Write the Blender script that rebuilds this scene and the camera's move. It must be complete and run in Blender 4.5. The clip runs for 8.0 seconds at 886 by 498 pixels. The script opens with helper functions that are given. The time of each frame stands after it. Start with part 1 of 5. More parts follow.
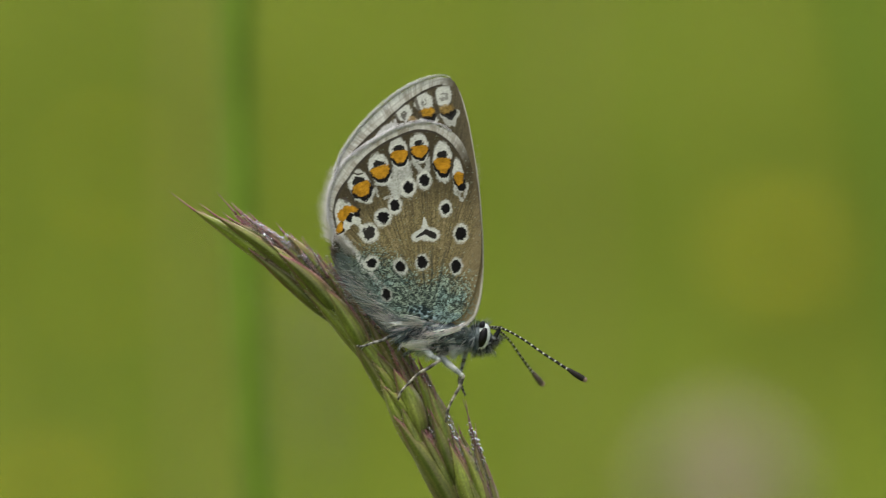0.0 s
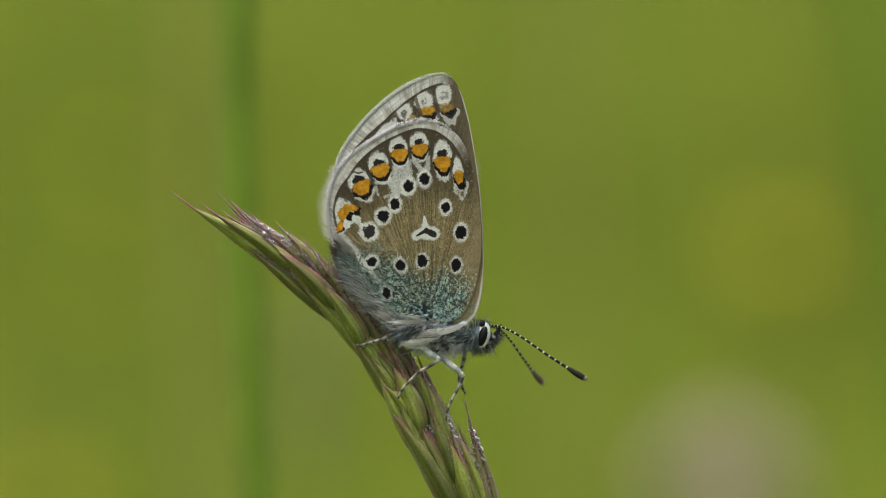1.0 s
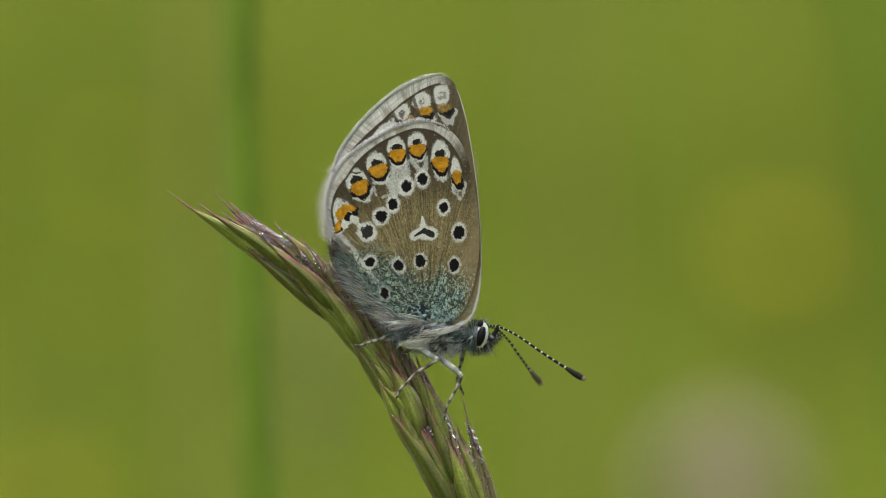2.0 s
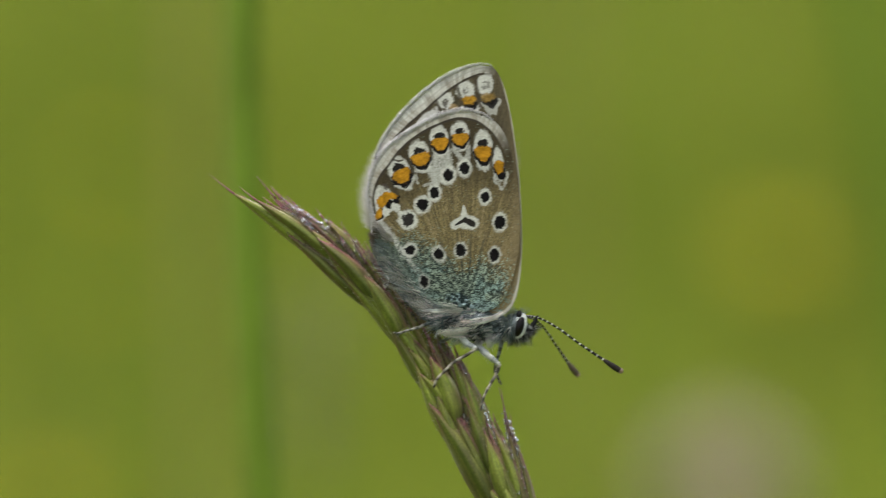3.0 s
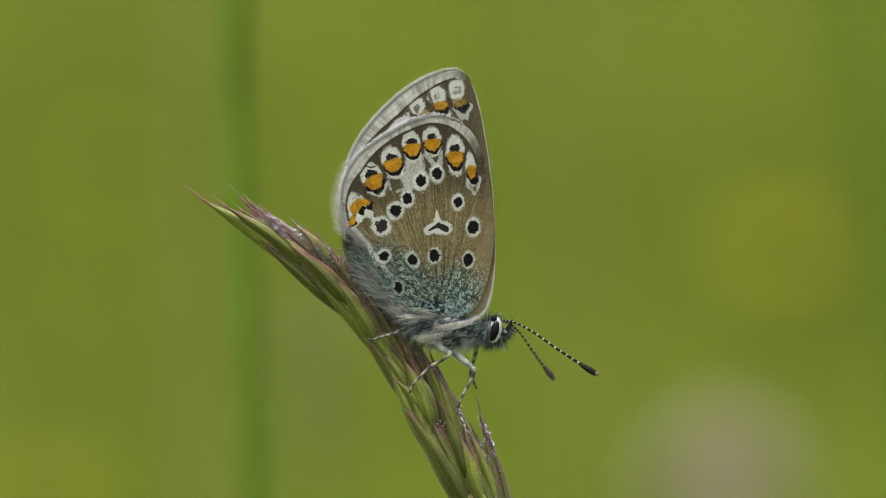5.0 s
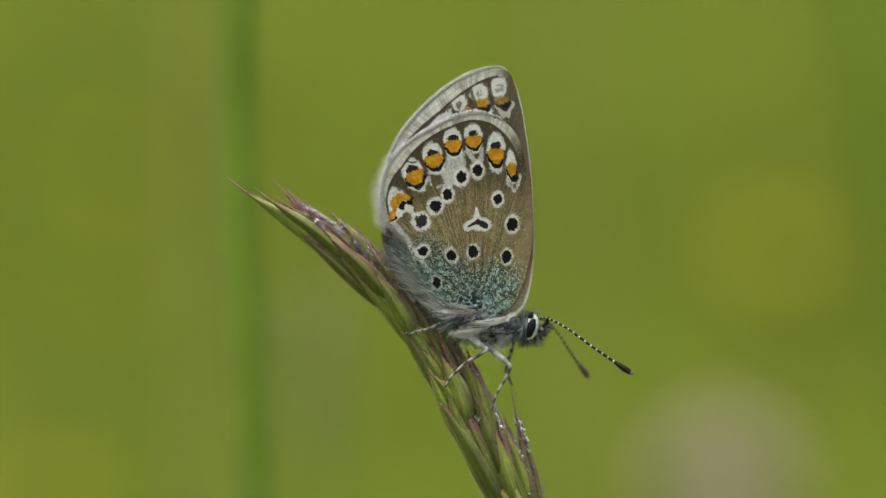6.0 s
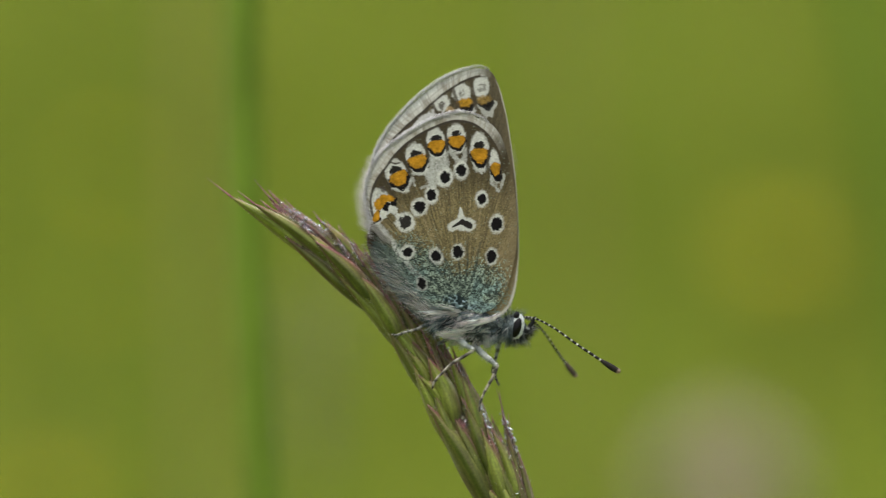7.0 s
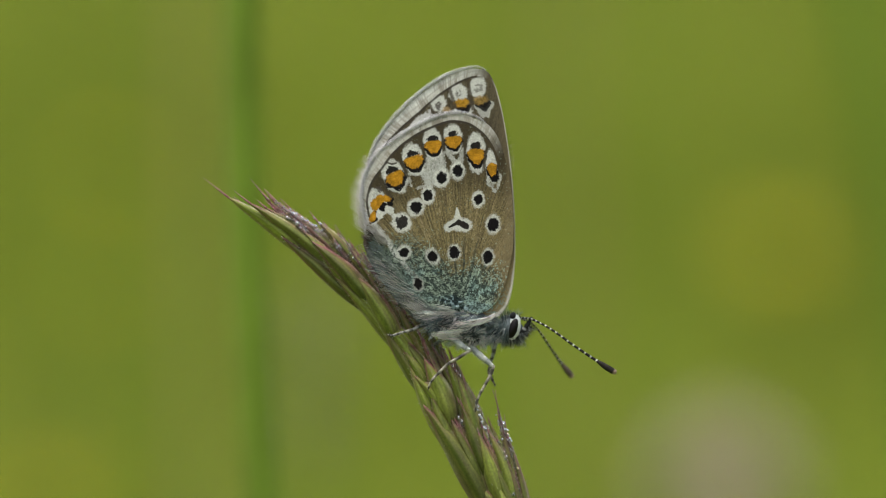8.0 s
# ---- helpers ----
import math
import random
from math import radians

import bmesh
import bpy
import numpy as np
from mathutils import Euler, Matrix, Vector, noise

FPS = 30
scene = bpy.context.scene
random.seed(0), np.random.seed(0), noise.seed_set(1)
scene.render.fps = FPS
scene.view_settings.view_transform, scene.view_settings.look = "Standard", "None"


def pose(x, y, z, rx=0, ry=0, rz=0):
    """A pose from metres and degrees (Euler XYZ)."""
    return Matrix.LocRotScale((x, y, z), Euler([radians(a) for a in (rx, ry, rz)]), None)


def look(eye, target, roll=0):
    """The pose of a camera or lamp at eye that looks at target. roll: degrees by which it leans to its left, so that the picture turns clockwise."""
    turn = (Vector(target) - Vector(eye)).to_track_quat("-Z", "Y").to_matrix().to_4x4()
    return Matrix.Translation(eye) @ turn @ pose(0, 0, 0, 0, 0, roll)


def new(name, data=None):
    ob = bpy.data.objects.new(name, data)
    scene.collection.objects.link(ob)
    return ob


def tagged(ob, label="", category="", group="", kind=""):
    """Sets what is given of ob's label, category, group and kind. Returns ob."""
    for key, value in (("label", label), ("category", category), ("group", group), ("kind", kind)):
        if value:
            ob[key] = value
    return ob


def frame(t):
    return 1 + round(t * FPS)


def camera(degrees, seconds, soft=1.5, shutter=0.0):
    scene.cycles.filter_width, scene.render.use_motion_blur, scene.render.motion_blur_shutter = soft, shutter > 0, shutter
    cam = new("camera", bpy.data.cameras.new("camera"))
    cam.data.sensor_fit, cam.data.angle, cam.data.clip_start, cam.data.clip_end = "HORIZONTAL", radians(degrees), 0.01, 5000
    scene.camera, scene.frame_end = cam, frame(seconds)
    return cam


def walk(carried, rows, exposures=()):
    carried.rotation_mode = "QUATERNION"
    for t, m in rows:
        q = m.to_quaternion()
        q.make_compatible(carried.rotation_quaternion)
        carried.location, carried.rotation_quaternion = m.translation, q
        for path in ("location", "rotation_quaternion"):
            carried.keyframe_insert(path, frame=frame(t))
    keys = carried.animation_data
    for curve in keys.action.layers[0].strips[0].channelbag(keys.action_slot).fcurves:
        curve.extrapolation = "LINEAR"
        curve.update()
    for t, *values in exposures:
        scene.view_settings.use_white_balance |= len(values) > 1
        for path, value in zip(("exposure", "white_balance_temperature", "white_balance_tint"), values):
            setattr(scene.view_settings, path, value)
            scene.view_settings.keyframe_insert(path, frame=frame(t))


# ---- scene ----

# Lens, stand and focus: a macro lens a quarter of a metre from the butterfly, on a tripod.
REACH = 0.2477                      # metres from the lens to the butterfly
UNIT = 3.6e-5                       # one unit of the butterfly's plan sheet, in metres
PLAN = pose(0, 0, 0.45, 82, 0, 0)   # the upright plan in which the butterfly sits: x right, y up, z to the lens
cam = camera(13.0, 8.0, 0.6, 0.5)
STAND = PLAN @ Matrix.Translation((0, 0, REACH))
walk(cam, [(0.0, STAND), (8.0, STAND)])
cam.data.dof.use_dof = True
cam.data.dof.focus_distance = REACH - 0.0008
cam.data.dof.aperture_fstop = 13.2
scene.view_settings.exposure = 0.92

# ---- light: a thin overcast, high and soft ----
world = bpy.data.worlds.new("overcast_sky")
scene.world = world
world.use_nodes = True
wn, wl = world.node_tree.nodes, world.node_tree.links
sky = wn.new("ShaderNodeTexSky")
sky.sky_type, sky.sun_disc = "NISHITA", False
sky.sun_elevation, sky.sun_rotation = radians(80), radians(-100)
sky.air_density, sky.dust_density, sky.ozone_density = 1.0, 4.0, 0.6
haze = wn.new("ShaderNodeHueSaturation")
haze.inputs["Saturation"].default_value = 0.45
wl.new(sky.outputs["Color"], haze.inputs["Color"])
wl.new(haze.outputs["Color"], wn["Background"].inputs["Color"])
wn["Background"].inputs["Strength"].default_value = 0.13

sun = new("sun", bpy.data.lights.new("sun", "SUN"))
sun.data.energy, sun.data.angle, sun.data.color = 1.8, radians(18), (1.0, 0.97, 0.9)
sun.matrix_world = look((-0.6, -0.1, 3.6), (0, 0, 0))


# ---- materials ----
def material(name, rough=0.6, spec=0.3, paint=False, color=(0.5, 0.5, 0.5), grain=0.0, grain_scale=4000.0,
             bump=0.0, bump_scale=6000.0, translucence=0.0, stretch=(1, 1, 1), vary=0.0, sheen=0.0):
    """A surface of one colour or of the mesh's painted pattern, with grain, relief, and light passing through."""
    m = bpy.data.materials.new(name)
    m.use_nodes = True
    n, l = m.node_tree.nodes, m.node_tree.links
    b = n["Principled BSDF"]
    b.inputs["Roughness"].default_value = rough
    b.inputs["Specular IOR Level"].default_value = spec
    b.inputs["Sheen Weight"].default_value = sheen
    if paint:
        src = n.new("ShaderNodeAttribute")
        src.attribute_name = "paint"
        col = src.outputs["Color"]
    else:
        src = n.new("ShaderNodeRGB")
        src.outputs[0].default_value = (*color, 1)
        col = src.outputs[0]
    coords = n.new("ShaderNodeTexCoord")
    place = n.new("ShaderNodeMapping")
    place.inputs["Scale"].default_value = stretch
    l.new(coords.outputs["Object"], place.inputs["Vector"])
    if grain:
        for scale, amount in ((grain_scale, grain), (grain_scale / 9, grain * 0.7)):
            tex = n.new("ShaderNodeTexNoise")
            tex.inputs["Scale"].default_value, tex.inputs["Detail"].default_value = scale, 3
            l.new(place.outputs["Vector"], tex.inputs["Vector"])
            rng = n.new("ShaderNodeMapRange")
            rng.inputs["From Min"].default_value, rng.inputs["From Max"].default_value = 0.3, 0.7
            rng.inputs["To Min"].default_value, rng.inputs["To Max"].default_value = 1 - amount, 1 + amount
            l.new(tex.outputs["Fac"], rng.inputs["Value"])
            mul = n.new("ShaderNodeVectorMath")
            mul.operation = "SCALE"
            l.new(col, mul.inputs[0])
            l.new(rng.outputs["Result"], mul.inputs["Scale"])
            col = mul.outputs["Vector"]
    if vary:
        geo = n.new("ShaderNodeNewGeometry")
        hue = n.new("ShaderNodeHueSaturation")
        for key, low, high in (("Hue", 0.5 - 0.045 * vary, 0.5 + 0.03 * vary), ("Value", 1 - 0.5 * vary, 1 + 0.5 * vary)):
            rng = n.new("ShaderNodeMapRange")
            rng.inputs["To Min"].default_value, rng.inputs["To Max"].default_value = low, high
            l.new(geo.outputs["Random Per Island"], rng.inputs["Value"])
            l.new(rng.outputs["Result"], hue.inputs[key])
        l.new(col, hue.inputs["Color"])
        col = hue.outputs["Color"]
    l.new(col, b.inputs["Base Color"])
    if bump:
        tex = n.new("ShaderNodeTexNoise")
        tex.inputs["Scale"].default_value, tex.inputs["Detail"].default_value = bump_scale, 3
        l.new(place.outputs["Vector"], tex.inputs["Vector"])
        bmp = n.new("ShaderNodeBump")
        bmp.inputs["Strength"].default_value, bmp.inputs["Distance"].default_value = bump, 0.5 / bump_scale
        l.new(tex.outputs["Fac"], bmp.inputs["Height"])
        l.new(bmp.outputs["Normal"], b.inputs["Normal"])
    if translucence:
        leaf = n.new("ShaderNodeBsdfTranslucent")
        l.new(col, leaf.inputs["Color"])
        mix = n.new("ShaderNodeMixShader")
        mix.inputs["Fac"].default_value = translucence
        l.new(b.outputs["BSDF"], mix.inputs[1])
        l.new(leaf.outputs["BSDF"], mix.inputs[2])
        l.new(mix.outputs["Shader"], n["Material Output"].inputs["Surface"])
    return m


WING = material("wing_scales", 0.85, 0.06, paint=True, grain=0.09, grain_scale=14000, bump=0.3, bump_scale=14000)
FUR = material("fur", 0.55, 0.2, paint=True, translucence=0.4)
SKIN = material("body_scales", 0.75, 0.1, paint=True, grain=0.35, grain_scale=12000, bump=0.5, bump_scale=9000)
EYE = material("eye", 0.3, 0.16, color=(0.006, 0.005, 0.005))
GLUME = material("grass_flower", 0.5, 0.35, paint=True, grain=0.2, grain_scale=7000, bump=0.45, bump_scale=8000,
                 translucence=0.05, stretch=(1, 1, 1))
STEM = material("grass_stem", 0.6, 0.12, color=(0.235, 0.345, 0.042), grain=0.15, grain_scale=900, bump=0.2, bump_scale=3000,
                translucence=0.45, stretch=(1, 1, 0.15))
BLADE = material("meadow_grass", 0.75, 0.08, color=(0.225, 0.285, 0.034), vary=0.45, translucence=0.5, grain=0.3, grain_scale=7)
GROUND = material("meadow_ground", 0.95, 0.05, color=(0.10, 0.12, 0.02), grain=0.35, grain_scale=6, bump=0.5, bump_scale=30)
PETAL = material("pale_petal", 0.6, 0.2, color=(0.64, 0.52, 0.45), vary=0.25, translucence=0.3)
YELLOW = material("yellow_petal", 0.4, 0.4, color=(0.56, 0.5, 0.02), vary=0.15, translucence=0.25)
SEED = material("pale_seed_head", 0.8, 0.1, color=(0.44, 0.44, 0.24), vary=0.3, translucence=0.3)
DRY = material("dry_grass", 0.7, 0.2, color=(0.40, 0.36, 0.10), vary=0.4, translucence=0.2)
DEW = bpy.data.materials.new("dew")
DEW.use_nodes = True
DEW.node_tree.nodes["Principled BSDF"].inputs["Transmission Weight"].default_value = 1.0
DEW.node_tree.nodes["Principled BSDF"].inputs["Roughness"].default_value = 0.02
DEW.node_tree.nodes["Principled BSDF"].inputs["IOR"].default_value = 1.33


# ---- shapes ----
def sheet(x, y, w=0.0):
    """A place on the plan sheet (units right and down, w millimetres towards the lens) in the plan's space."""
    return Vector(((x - 784) * UNIT, (441 - y) * UNIT, w * 0.001))


def far(x, y, d):
    """The place in the world that lies d metres off along the line through the sheet's x, y."""
    return PLAN @ Vector(((x - 784) * UNIT * d / REACH, (441 - y) * UNIT * d / REACH, REACH - d))


class Shape:
    """Collects vertices, faces and colours for one mesh."""

    def __init__(self):
        self.v, self.f, self.c = [], [], []

    def add(self, verts, faces, colors):
        k = len(self.v)
        self.v += [tuple(p) for p in verts]
        self.f += [tuple(i + k for i in f) for f in faces]
        self.c += [tuple(c) for c in colors]

    def tube(self, points, radii, color, sides=6, flat=1.0, colors=None):
        """A tapered tube along points; flat squeezes it towards the lens."""
        pts = [Vector(p) for p in points]
        verts, cols = [], []
        whole = (pts[-1] - pts[0]).normalized()
        ref = Vector((0, 0, 1)) if abs(whole.z) < 0.7 else Vector((0, 1, 0))
        for i, p in enumerate(pts):
            d = (pts[min(i + 1, len(pts) - 1)] - pts[max(i - 1, 0)])
            d = d.normalized() if d.length > 0 else Vector((0, 1, 0))
            side = d.cross(ref)
            side = side.normalized() if side.length > 1e-4 else Vector((1, 0, 0))
            up = side.cross(d)
            for k in range(sides):
                a = 2 * math.pi * k / sides
                verts.append(p + (side * math.cos(a) + up * math.sin(a) * flat) * radii[i])
                cols.append((colors[i] if colors else color))
        n = len(pts)
        faces = [(i * sides + k, i * sides + (k + 1) % sides, (i + 1) * sides + (k + 1) % sides, (i + 1) * sides + k)
                 for i in range(n - 1) for k in range(sides)]
        faces.append(tuple(range(sides))[::-1])
        faces.append(tuple((n - 1) * sides + k for k in range(sides)))
        self.add(verts, faces, cols)

    def hair(self, p, way, length, bend, radius, color, steps=4, tip=None):
        """A tapered hair from p that starts along way and bends towards bend."""
        way, bend = Vector(way).normalized(), Vector(bend)
        pts, q = [Vector(p)], Vector(p)
        for i in range(steps):
            q = q + (way + bend * (i / steps)).normalized() * (length / steps)
            pts.append(q.copy())
        radii = [radius * (1 - 0.85 * i / steps) for i in range(steps + 1)]
        cols = [color if tip is None else tuple(a + (b - a) * i / steps for a, b in zip(color, tip)) for i in range(steps + 1)]
        self.tube(pts, radii, color, 3, 1.0, cols)

    def ball(self, centre, radii, turn, color, rows=14, cols=20, paint=None, rough=0.0):
        """An ellipsoid, turned by the angle turn in the plan, with an uneven skin."""
        verts, colors = [], []
        rot = Matrix.Rotation(turn, 3, "Z")
        for i in range(rows + 1):
            th = math.pi * i / rows
            for k in range(cols):
                ph = 2 * math.pi * k / cols
                q = Vector((math.cos(th), math.sin(th) * math.cos(ph), math.sin(th) * math.sin(ph)))
                bumpy = 1 + rough * noise.noise(q * 3.1 + Vector(centre) * 900)
                verts.append(Vector(centre) + rot @ Vector([a * b * bumpy for a, b in zip(q, radii)]))
                colors.append(paint(q) if paint else color)
        faces = [(i * cols + k, i * cols + (k + 1) % cols, (i + 1) * cols + (k + 1) % cols, (i + 1) * cols + k)
                 for i in range(rows) for k in range(cols)]
        self.add(verts, faces, colors)


def mesh_of(name, shape, mat, smooth=True):
    me = bpy.data.meshes.new(name)
    me.from_pydata(shape.v, [], shape.f)
    if shape.c:
        layer = me.color_attributes.new("paint", "FLOAT_COLOR", "POINT")
        rgba = np.ones((len(shape.v), 4), dtype=np.float32)
        rgba[:, :3] = np.array([c[:3] for c in shape.c], dtype=np.float32)
        layer.data.foreach_set("color", rgba.ravel())
    me.polygons.foreach_set("use_smooth", [smooth] * len(me.polygons))
    me.materials.append(mat)
    me.validate()
    return me


def part(name, shape, mat, parent, label="", smooth=True):
    """One mesh under a thing or a part, in its parent's space."""
    ob = new(name, mesh_of(name, shape, mat, smooth))
    ob.parent = parent
    return tagged(ob, label)


def curve(points, n):
    """n places on a smooth open curve through the points."""
    p = [Vector(q) for q in points]
    p = [p[0] * 2 - p[1]] + p + [p[-1] * 2 - p[-2]]
    out = []
    for i in range(n):
        s = i / (n - 1) * (len(p) - 3)
        k = min(int(s), len(p) - 4)
        t = s - k
        a, b, c, d = p[k:k + 4]
        out.append(0.5 * ((2 * b) + (c - a) * t + (2 * a - 5 * b + 4 * c - d) * t * t + (3 * b - a - 3 * c + d) * t ** 3))
    return out


def ring(points, n):
    """n places, evenly spaced, on a smooth closed curve through the points."""
    p = np.array(points, float)
    k = len(p)
    t = np.linspace(0, k, 40 * k, endpoint=False)
    i, f = t.astype(int), (t % 1)[:, None]
    a, b, c, d = p[(i - 1) % k], p[i % k], p[(i + 1) % k], p[(i + 2) % k]
    q = 0.5 * (2 * b + (c - a) * f + (2 * a - 5 * b + 4 * c - d) * f ** 2 + (3 * b - a - 3 * c + d) * f ** 3)
    q = np.vstack([q, q[:1]])
    s = np.concatenate([[0], np.cumsum(np.hypot(*np.diff(q, axis=0).T))])
    at = np.linspace(0, s[-1], n, endpoint=False)
    return np.stack([np.interp(at, s, q[:, 0]), np.interp(at, s, q[:, 1])], 1)


def vnoise(x, y, seed=0):
    """Smooth random values 0 to 1 over the plane."""
    xi, yi = np.floor(x).astype(np.int64), np.floor(y).astype(np.int64)
    u, v = x - xi, y - yi
    u, v = u * u * (3 - 2 * u), v * v * (3 - 2 * v)

    def h(a, b):
        k = (a * 374761393 + b * 668265263 + seed * 974711) & 0x7FFFFFFF
        k = ((k ^ (k >> 13)) * 1274126177) & 0x7FFFFFFF
        return ((k ^ (k >> 16)) & 0xFFFF) / 65535.0
    return (h(xi, yi) * (1 - u) + h(xi + 1, yi) * u) * (1 - v) + (h(xi, yi + 1) * (1 - u) + h(xi + 1, yi + 1) * u) * v


def dots(x, y, size, seed=0):
    """Distance, in cells, to the nearest of scattered points, and that point's own random value."""
    u, v = x / size, y / size
    xi, yi = np.floor(u).astype(np.int64), np.floor(v).astype(np.int64)
    best, own = np.full(x.shape, 9.0), np.zeros(x.shape)
    for i in (-1, 0, 1):
        for j in (-1, 0, 1):
            k = ((xi + i) * 374761393 + (yi + j) * 668265263 + seed * 974711) & 0x7FFFFFFF
            k = ((k ^ (k >> 13)) * 1274126177) & 0x7FFFFFFF
            k = k ^ (k >> 16)
            px, py = xi + i + (k & 255) / 255.0, yi + j + ((k >> 8) & 255) / 255.0
            d = np.hypot(u - px, v - py)
            near = d < best
            best, own = np.where(near, d, best), np.where(near, ((k >> 4) & 255) / 255.0, own)
    return best, own


def step(x, low, high):
    t = np.clip((x - low) / (high - low), 0, 1)
    return t * t * (3 - 2 * t)


def lay(base, color, mask):
    return base + (np.array(color) - base) * np.clip(mask, 0, 1)[:, None]


# ---- the butterfly's pattern ----
WHITE, BLACK = (0.555, 0.555, 0.49), (0.009, 0.008, 0.008)
BROWN, DARK_BROWN, ORANGE = (0.19, 0.152, 0.07), (0.075, 0.058, 0.035), (0.42, 0.202, 0.014)
BLUE_PALE, BLUE_DARK = (0.285, 0.395, 0.345), (0.018, 0.030, 0.029)
ROOT = (757.0, 560.0)


def fringe_depth(x, y, centre, margin):
    """How far a place lies outside the wing's dark margin line, and -999 where there is none."""
    m = np.array(margin, float) - centre
    ang, rad = np.arctan2(-m[:, 1], m[:, 0]), np.hypot(m[:, 0], m[:, 1])
    ang = np.where(ang < -2.2, ang + 2 * np.pi, ang)
    o = np.argsort(ang)
    fine = np.linspace(ang[o][0], ang[o][-1], 200)
    smooth = np.interp(fine, ang[o], rad[o])
    smooth = np.convolve(np.pad(smooth, 4, mode="edge"), np.ones(9) / 9, "valid")
    a = np.arctan2(-(y - centre[1]), x - centre[0])
    a = np.where(a < -2.2, a + 2 * np.pi, a)
    q = np.hypot(x - centre[0], y - centre[1]) - np.interp(a, fine, smooth)
    return np.where((a < fine[0]) | (a > fine[-1]), -999.0, q), a, step(a, fine[0], fine[0] + 0.28)


def streaks(x, y, seed, fine=260.0):
    """Fine lines of scales that fan out from the wing's root."""
    a, r = np.arctan2(y - ROOT[1], x - ROOT[0]), np.hypot(x - ROOT[0], y - ROOT[1])
    r = r + 60 * vnoise(a * fine * 0.7, a * 0, seed + 9)
    return 0.6 * vnoise(a * fine, r / 21.0, seed) + 0.4 * vnoise(a * fine * 0.33, r / 34.0, seed + 3)


def spot(x, y, cx, cy, rx, ry, turn=0.0, jag=0.0, seed=0):
    """0 at an oval spot's middle, 1 at its uneven edge."""
    c, s = math.cos(turn), math.sin(turn)
    u, v = (x - cx) * c + (y - cy) * s, -(x - cx) * s + (y - cy) * c
    return np.hypot(u / rx, v / ry) + jag * (vnoise(x / 2.6, y / 2.6, seed) - 0.5) + jag * (vnoise(x / 6, y / 6, seed + 5) - 0.5)


def stroke(x, y, ax, ay, bx, by, wa, wb, jag=0.5, seed=0):
    """0 on a tapering stroke's line, 1 at its uneven edge."""
    dx, dy = bx - ax, by - ay
    t = np.clip(((x - ax) * dx + (y - ay) * dy) / (dx * dx + dy * dy), 0, 1)
    d = np.hypot(x - ax - t * dx, y - ay - t * dy) / (wa + (wb - wa) * t)
    return d + jag * (vnoise(x / 2.3, y / 2.3, seed) - 0.5) + jag * (vnoise(x / 6, y / 6, seed + 5) - 0.5)


def fringe_paint(col, q, a, fade, width, seed, pale=(0.70, 0.69, 0.63), checks=()):
    """Dark margin line, then the fringe of pale hair scales with brownish checks where the veins end."""
    rows = 0.5 * vnoise(a * 150, q / 14.0, seed) + 0.3 * vnoise(a * 70, q / 18.0, seed + 1) + 0.2 * vnoise(a * 22, q / 30.0, seed + 2)
    hairs = np.array((0.30, 0.27, 0.215)) + (np.array(pale) - np.array((0.30, 0.27, 0.215))) * np.clip(
        step(rows, 0.25, 0.72) * 0.72 + step(q, 1, width) * 0.42, 0, 1)[:, None]
    for v in checks:
        lean = np.abs(a - v - 0.0016 * q) * 180
        hairs = lay(hairs, (0.16, 0.125, 0.08), 0.45 * (1 - step(lean, 1.5, 7.5 + 4 * rows)) * step(width - q, -3, 9))
    two = 1 - step(np.abs(q - 0.52 * width), 0.5, 2.4)
    hairs = lay(hairs, (0.20, 0.175, 0.135), 0.35 * two * step(rows, 0.2, 0.6))
    col = col + (hairs - col) * (fade * step(q, 0.2, 2.2))[:, None]
    return lay(col, (0.045, 0.037, 0.028), 0.92 * fade * (1 - step(np.abs(q + 1.0) + 0.9 * (vnoise(a * 40, q * 0, seed + 4) - 0.5), 0.9, 3.3)))


# spots of the hindwing: middle, white ring, black core, turn
SPOTS = ((652, 411, 19, 20, 10.5, 12, 0.0), (677, 384, 17, 18.5, 11, 11, 0.5), (698, 363, 13.5, 17, 9, 10, 0.0),
         (722, 331, 16, 19.5, 9.5, 11.5, 0.2), (750, 318, 15, 18, 10, 11, 0.0), (787, 368, 12.5, 17.5, 8.2, 9.5, 0.0),
         (814, 412, 14.5, 20, 10.5, 12, 0.1), (806, 470, 12.5, 17.5, 8.6, 11.5, 0.15), (746, 463, 13.5, 16.5, 9.2, 11, 0.2),
         (707, 470, 13.5, 17, 8.2, 11.5, -0.45), (657, 464, 14.5, 15, 9, 8.5, 0.4), (683, 519, 11, 15, 7.5, 10.5, -0.25))
# orange moons along the hindwing's edge: middle, half width, half height, lean
MOONS = ((811, 315, 9.5, 14, 0.15), (783, 290, 16, 16, 0.08), (741, 266, 16.5, 12.5, 0.10), (706, 275, 16.5, 13, 0.16),
         (673, 303, 18.5, 13.5, 0.32), (640, 333, 18.5, 15, 0.50), (610, 378, 13, 11, 0.55), (601, 402, 12, 6.5, 1.15))


